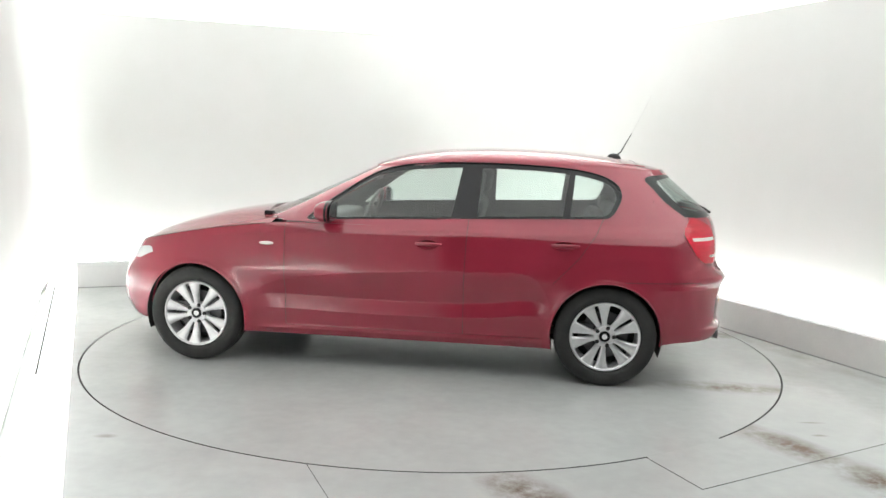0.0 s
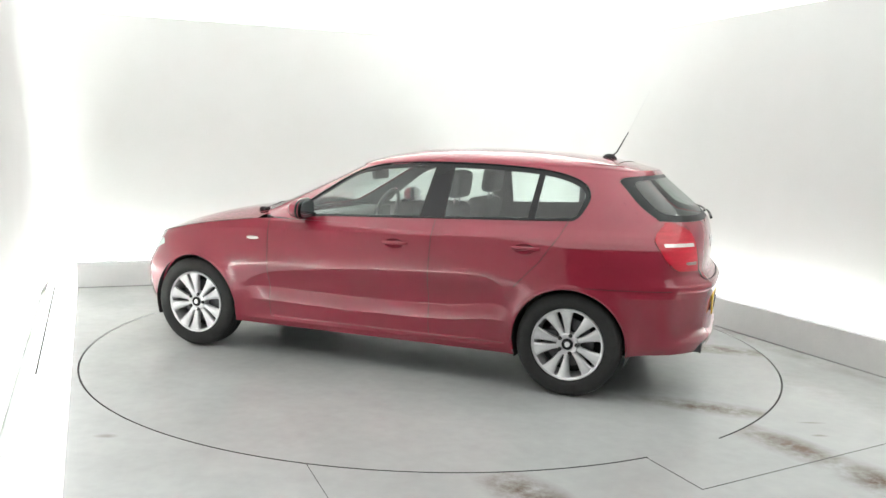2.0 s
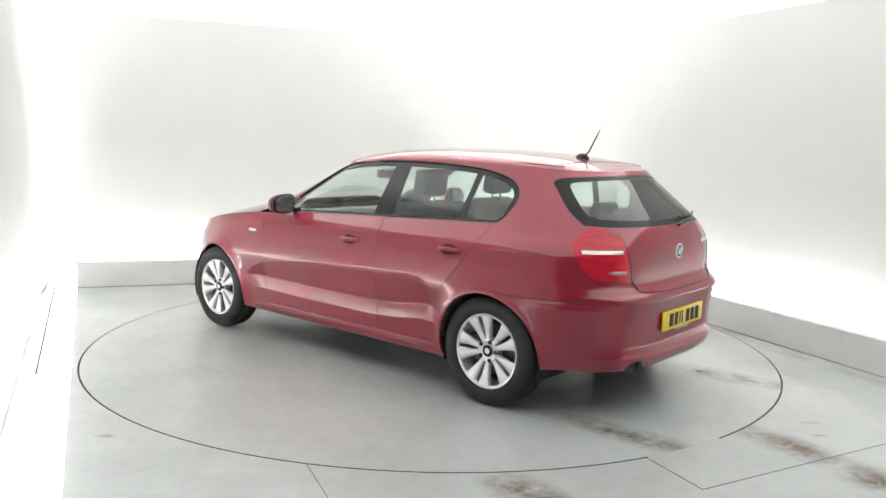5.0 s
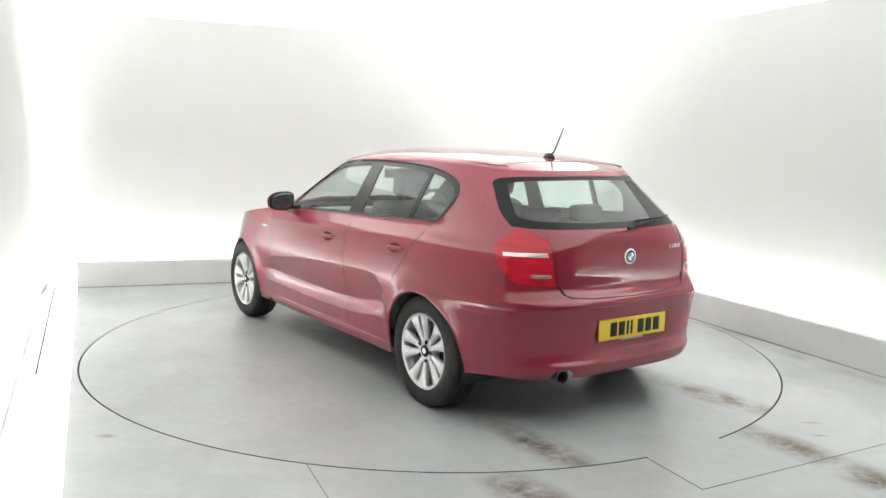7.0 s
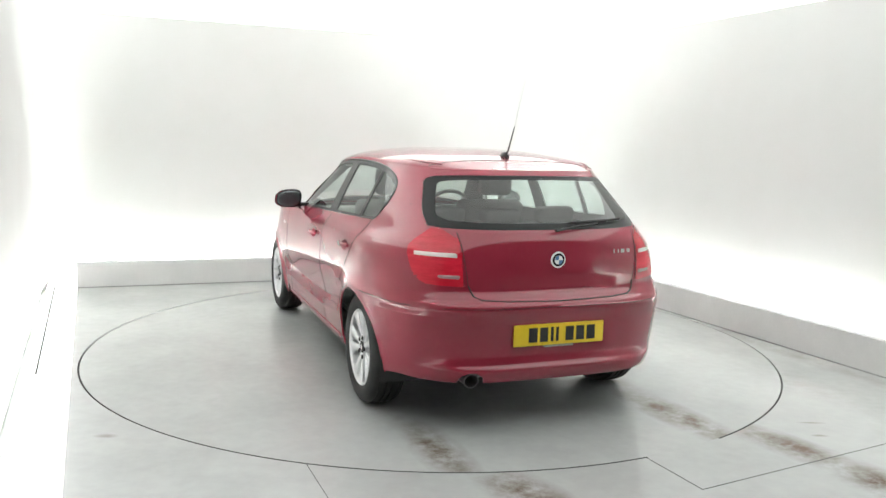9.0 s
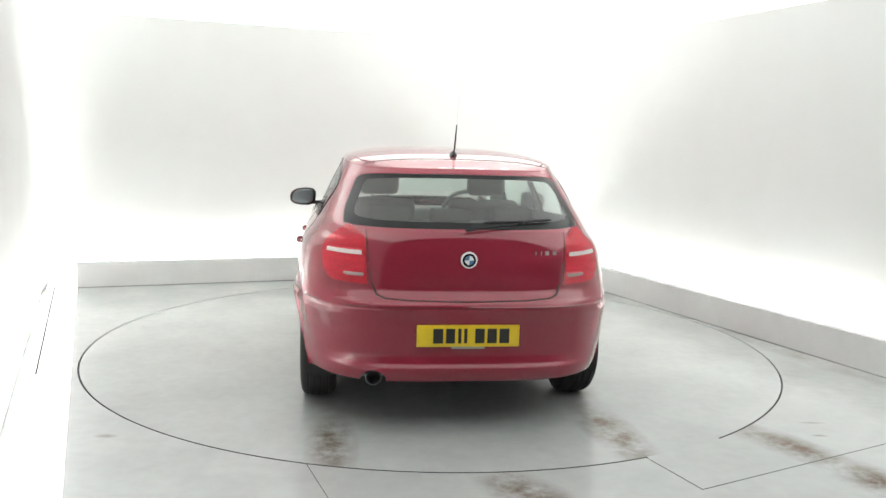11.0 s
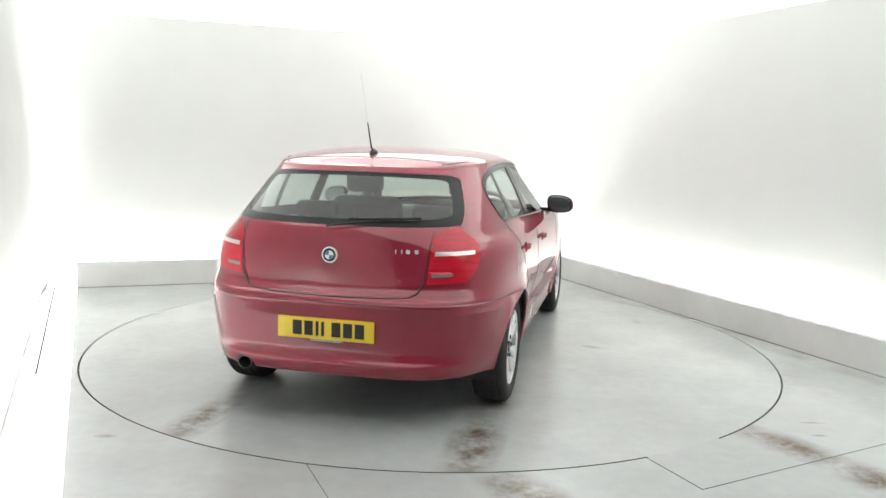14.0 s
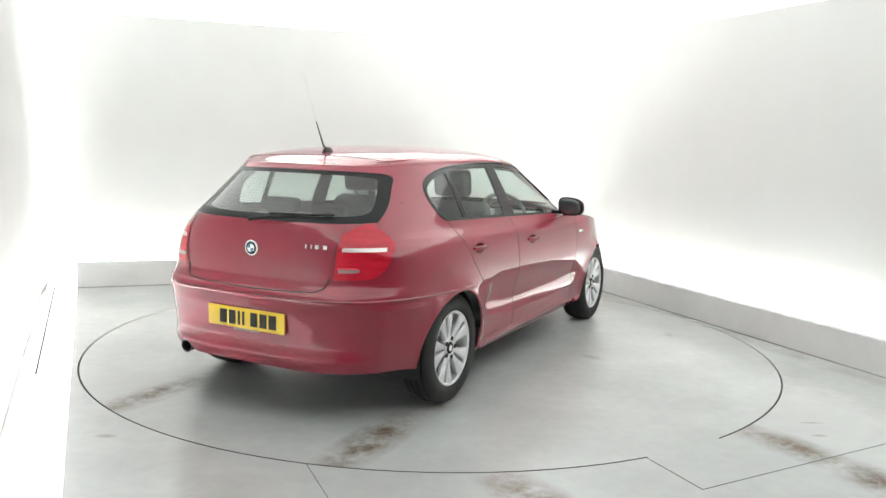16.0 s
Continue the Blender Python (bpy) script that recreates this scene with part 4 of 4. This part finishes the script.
def build_details(car, tailgate, doors):
    for s in (1, -1):
        m = s < 0
        P = lambda x, z, out=0.0: (lambda v: Vector((v.x, v.y * s, v.z)))(side_point(x, z, out))
        R = lambda y, z, out=0.0: (lambda v: Vector((v.x, v.y * s, v.z)))(rear_point(y, z, out))
        seam("door_gap", [P(0.712, z) for z in np.linspace(0.28, 0.94, 40)], car)
        seam("door_gap", [P(-0.445 - (0.015 * (z - 0.6) / 0.4 if z > 0.6 else 0), z) for z in np.linspace(0.28, 1.0, 40)], car)
        e = REAR_DOOR_EDGE
        seam("door_gap", [P(np.interp(z, [q[1] for q in e][::-1], [q[0] for q in e][::-1]), z) for z in np.linspace(0.64, 1.05, 36)], car)
        seam("sill_gap", [P(x, 0.28) for x in np.linspace(-0.93, 0.712, 40)], car, 0.0010)
        seam("bumper_gap", [P(x, 0.668) for x in np.linspace(-1.43, -1.9, 20)], car)
        seam("bumper_gap", [R(y, 0.668) for y in np.linspace(0.0, 0.62, 20)], car)
        seam("lamp_gap", [R(np.interp(z, [0.775, 0.9, 1.035], [0.482, 0.50, 0.515]), z) for z in np.linspace(1.035, 0.775, 16)], car, 0.0018)
        seam("tailgate_gap", [R(y, z) for y, z in ((0.482, 0.775), (0.46, 0.725), (0.42, 0.708), (0.3, 0.70), (0.15, 0.697), (0.0, 0.695))], car, 0.004)
        ring = [P(x, z, 0.0) for x, z in SIDE_GLASS[::2] if x < 0.52]
        seam("window_seal", ring, car, 0.005, BLACK_TRIM)
        # arch lips and wells
        for wx, wz in WELLS:
            seam("arch_lip", [P(wx + ARCH_R * math.cos(a), wz + ARCH_R * math.sin(a), -0.006) for a in np.linspace(-0.20, math.pi + 0.15, 48)], car, 0.007, PAINT)
            bm = bmesh.new()
            prof = [(ARCH_R + 0.004) * np.array((math.cos(a), math.sin(a))) for a in np.linspace(-0.35, math.pi + 0.35, 40)]
            rows = [[bm.verts.new((wx + q[0], s * y, wz + q[1])) for q in prof] for y in (0.82, 0.50)]
            for i in range(len(prof) - 1):
                bm.faces.new((rows[0][i], rows[0][i + 1], rows[1][i + 1], rows[1][i]))
            bm.faces.new(rows[1])
            part("arch_liner", bm, DARK_GAP, car)
        # door handles in dark bowls
        for key, hx, hz in (("front_door", -0.22, 0.848), ("rear_door", -1.065, 0.872)):
            c = P(hx, hz)
            bm = bmesh.new()
            rows = []
            for k in np.linspace(1.0, 0.05, 9):
                rows.append([])
                for a in np.linspace(0, math.tau, 33)[:-1]:
                    q = P(hx + 0.01 + 0.067 * k * math.cos(a), hz - 0.004 + 0.031 * k * math.sin(a))
                    rows[-1].append(bm.verts.new((q.x, q.y - s * 0.036 * (1 - k ** 2.5), q.z)))
            for a, b in zip(rows, rows[1:]):
                for i in range(32):
                    bm.faces.new((a[i], a[(i + 1) % 32], b[(i + 1) % 32], b[i]))
            bm.faces.new(rows[-1])
            bmesh.ops.recalc_face_normals(bm, faces=bm.faces)
            part("handle_bowl", bm, PAINT, doors[key, m], "recess behind the handle")
            bm = bmesh.new()
            pts = [Vector((hx + dx, 0, hz + 0.003)) for dx in np.linspace(-0.085, 0.085, 9)]
            rows = []
            for i, q in enumerate(pts):
                k = abs(i - 4) / 4
                o = 0.030 - 0.022 * k ** 3
                w = 0.013 - 0.004 * k ** 2
                rows.append([bm.verts.new((q.x, c.y + s * (o + 0.006 * math.cos(a)), q.z + w * math.sin(a))) for a in np.linspace(0, math.tau, 9)[:-1]])
            for a, b in zip(rows, rows[1:]):
                for i in range(8):
                    bm.faces.new((a[i], a[(i + 1) % 8], b[(i + 1) % 8], b[i]))
            bm.faces.new(rows[0]), bm.faces.new(rows[-1])
            bmesh.ops.recalc_face_normals(bm, faces=bm.faces)
            part("handle", bm, PAINT, doors[key, m], "red pull handle")
        # side indicator
        bm = bmesh.new()
        c = P(0.83, 0.812)
        bmesh.ops.create_uvsphere(bm, u_segments=16, v_segments=8, radius=1.0, matrix=Matrix.Translation(c) @ Matrix.Diagonal((0.05, 0.006, 0.012, 1)))
        part("side_indicator", bm, LAMP_CLEAR, car, "small pale side indicator")
        # door mirror
        mirror = new("door_mirror")
        mirror.parent = car
        bm = bmesh.new()
        bmesh.ops.create_uvsphere(bm, u_segments=28, v_segments=16, radius=1.0)
        for v in bm.verts:
            x, y, z = v.co
            sq = lambda q: math.copysign(abs(q) ** 0.72, q)
            v.co = Vector((0.395 + (0.10 * max(x, 0) ** 0.8 if x > 0 else 0.0), s * (0.922 + 0.096 * sq(y) - 0.01 * z), 1.032 + sq(z) * (0.066 - 0.008 * y)))
        part("housing", bm, PAINT, mirror, "red mirror housing")
        for nm, k, x, mat, lab in (("surround", 1.045, 0.404, BLACK_TRIM, "black mirror surround"), ("mirror_glass", 0.84, 0.3765, MIRROR, "silver mirror glass")):
            bm = bmesh.new()
            bmesh.ops.create_uvsphere(bm, u_segments=28, v_segments=12, radius=1.0)
            for v in bm.verts:
                xx, y, z = v.co
                sq = lambda q: math.copysign(abs(q) ** 0.72, q)
                v.co = Vector((x + (0.026 if mat is BLACK_TRIM else 0.003) * xx + 0.003 * sq(y), s * (0.922 + 0.096 * k * sq(y) - 0.01 * z), 1.032 + k * sq(z) * (0.066 - 0.008 * y)))
            part(nm, bm, mat, mirror, lab)
        bm = bmesh.new()
        box(bm, 0.40, 0.47, min(s * 0.76, s * 0.87), max(s * 0.76, s * 0.87), 0.972, 1.0, 0.008)
        part("mirror_foot", bm, BLACK_TRIM, mirror, "black mirror foot")
        tagged(mirror, "door mirror in a red housing")
    # underside
    bm = bmesh.new()
    prism(bm, [(-1.72, -0.50), (-1.68, -0.50), (-0.98, -0.50), (-0.97, -0.77), (0.96, -0.77), (0.97, -0.48), (1.80, -0.48), (1.80, 0.48), (0.97, 0.48), (0.96, 0.77), (-0.97, 0.77), (-0.98, 0.50), (-1.72, 0.50)], 0.225, 0.24)
    part("underbody", bm, DARK_GAP, car, smooth=False)
    # aerial
    aerial = tube("aerial", [(-1.385, 0, 1.41), (-1.43, 0, 1.445), (-1.50, 0, 1.58)], 0.0065, BLACK_TRIM, car, "black roof aerial", taper=0.003)
    tube("aerial_rod", [(-1.50, 0, 1.58), (-1.62, 0, 1.84)], 0.0011, ROD, aerial)
    bm = bmesh.new()
    bmesh.ops.create_uvsphere(bm, u_segments=16, v_segments=10, radius=1.0, matrix=pose(-1.385, 0, 1.40) @ Matrix.Diagonal((0.05, 0.022, 0.036, 1)))
    part("aerial_foot", bm, BLACK_TRIM, aerial)
    # rear wiper
    wiper = tube("rear_wiper", [rear_point(0.02, 1.05, 0.035), rear_point(-0.10, 1.068, 0.035), rear_point(-0.25, 1.08, 0.03)], 0.010, BLACK_TRIM, tailgate, "black rear wiper", taper=0.006)
    tube("blade", [rear_point(y, 1.085 - 0.03 * (y + 0.1), 0.018) for y in np.linspace(-0.08, -0.44, 8)], 0.007, BLACK_TRIM, wiper)
    # badge
    c = rear_point(0, 0.90)
    badge = None
    for nm, r, d, mat, lab in (("badge", 0.043, 0.004, WHITE, "round badge with a silver rim"), ("badge_ring", 0.035, 0.006, BLACK_TRIM, "dark ring"), ("badge_centre", 0.024, 0.008, WHITE, "white centre")):
        bm = bmesh.new()
        bmesh.ops.create_cone(bm, cap_ends=True, segments=36, radius1=r, radius2=r * 0.96, depth=d, matrix=Matrix.Translation(c + Vector((-d / 2, 0, 0))) @ pose(0, 0, 0, 0, -91, 0))
        ob = part(nm, bm, mat, badge or tailgate, lab)
        badge = badge or ob
    for q in (0, 2):
        bm = bmesh.new()
        fan = [bm.verts.new(c + Vector((-0.0095, 0.0235 * r * math.cos(a), 0.0235 * r * math.sin(a)))) for r, a in [(0.03, math.pi * (q / 2 + 0.25))] + [(1.0, math.pi / 2 * q + math.pi / 2 * k / 8) for k in range(9)]]
        bm.faces.new(fan)
        part("badge_quarter", bm, BLUE, badge, "blue quarter")
    for k in range(4):
        y0 = -0.345 - 0.030 * k - (0.012 if k == 3 else 0)
        bm = bmesh.new()
        c = rear_point(y0, 0.935)
        box(bm, c.x - 0.004, c.x + 0.004, y0 - (0.003 if k < 2 else 0.010), y0 + (0.003 if k < 2 else 0.010), 0.924, 0.944, 0.0012)
        part("model_mark", bm, ALLOY, tailgate, "small chrome bar")
    # number plate, its writing as bars
    c = rear_point(0, 0.524)
    plate = new("number_plate")
    plate.parent = car
    tagged(plate, "yellow number plate with dark bars")
    x = c.x - 0.012
    bm = bmesh.new()
    box(bm, x - 0.004, x + 0.006, -0.26, 0.26, 0.469, 0.580, 0.003)
    part("plate", bm, PLATE_YELLOW, plate)
    y = 0.178
    for w, gap in ((0.050, 0.014), (0.046, 0.016), (0.016, 0.014), (0.016, 0.040), (0.048, 0.014), (0.048, 0.014), (0.050, 0.0)):
        bm = bmesh.new()
        box(bm, x - 0.0055, x - 0.003, y - w, y, 0.487, 0.562, 0.0008)
        part("plate_bar", bm, DARK_GAP, plate, "dark bar")
        y -= w + gap
    bm = bmesh.new()
    box(bm, x - 0.002, x + 0.02, -0.085, 0.085, 0.458, 0.468, 0.003)
    part("plate_clip", bm, GREY_PLASTIC, plate, "pale clip under the plate")
    # exhaust
    bm = bmesh.new()
    prof = [(0.032, -1.7), (0.032, -2.055), (0.036, -2.068), (0.032, -2.069), (0.030, -2.05), (0.030, -1.95)]
    rows = [[bm.verts.new((x, 0.47 + 1.15 * r * math.cos(a), 0.300 + r * math.sin(a))) for a in np.linspace(0, math.tau, 21)[:-1]] for r, x in prof]
    for a, b in zip(rows, rows[1:]):
        for i in range(20):
            bm.faces.new((a[i], a[(i + 1) % 20], b[(i + 1) % 20], b[i]))
    bm.faces.new(rows[-1])
    bmesh.ops.recalc_face_normals(bm, faces=bm.faces)
    part("exhaust_pipe", bm, STEEL, car, "dull steel exhaust pipe")


def build_cabin(car):
    """Seats, dashboard, wheel and shelf, as seen through the windows."""
    for y in (0.37, -0.37):
        seat = cushion("front_seat", -0.25, 0.27, y - 0.25, y + 0.25, 0.42, 0.58, 0.06, CLOTH, car, 0, "dark grey cloth front seat")
        cushion("backrest", -0.34, -0.20, y - 0.25, y + 0.25, 0.55, 1.10, 0.06, CLOTH, seat, -16)
        cushion("headrest", -0.50, -0.40, y - 0.13, y + 0.13, 1.12, 1.30, 0.045, CLOTH, seat, -8, "dark grey headrest")
        for d in (-0.05, 0.05):
            tube("headrest_post", [(-0.44, y + d, 1.06), (-0.455, y + d, 1.16)], 0.006, CHROME, seat)
    bench = cushion("rear_bench", -1.15, -0.65, -0.62, 0.62, 0.42, 0.58, 0.06, CLOTH, car, 0, "dark grey cloth rear bench")
    cushion("backrest", -1.22, -1.10, -0.62, 0.62, 0.56, 1.04, 0.05, CLOTH, bench, -18)
    for y, h in ((0.36, 1.115), (-0.36, 1.115), (0.0, 1.10)):
        cushion("headrest", -1.39, -1.31, y - 0.125, y + 0.125, 1.02, h, 0.035, CLOTH, bench, -8, "dark grey headrest")
    cushion("dashboard", 0.55, 1.0, -0.70, 0.70, 0.55, 0.95, 0.06, CABIN, car, 0, "dark grey dashboard")
    cushion("parcel_shelf", -1.85, -1.36, -0.58, 0.58, 0.97, 0.995, 0.01, CABIN, car, 0, "dark grey parcel shelf")
    cushion("cabin_floor", -1.9, 1.0, -0.60, 0.60, 0.26, 0.30, 0.01, CABIN, car)
    ring = [(0.42 - 0.16 * math.sin(a) * 0.42, -0.37 + 0.185 * math.cos(a), 0.93 + 0.185 * math.sin(a) * 0.9) for a in np.linspace(0, math.tau, 29)[:-1]]
    wheel = tube("steering_wheel", ring, 0.016, CABIN, car, "dark grey steering wheel", closed=True, sides=8)
    cushion("wheel_boss", 0.41, 0.46, -0.45, -0.29, 0.86, 0.98, 0.02, CABIN, wheel)
    bm = bmesh.new()
    box(bm, 0.28, 0.31, -0.12, 0.12, 1.20, 1.27, 0.012)
    part("cabin_mirror", bm, CABIN, car, "dark cabin mirror")


CAR = build_car()


def motions():
    """Deck and car turn together, clockwise from above, at an almost even pace."""
    turns = [(t, 171.795 - 6.46693 * t - 0.038233 * t * t + 0.00077735 * t ** 3) for t in np.linspace(0, 16, 17)]
    walk(TURNTABLE, [(t, pose(0, 0, 0, 0, 0, a)) for t, a in turns])
    walk(CAR, [(t, pose(0, 0, 0, 0, 0, a) @ pose(0.1272, 0.0654, 0)) for t, a in turns])


motions()
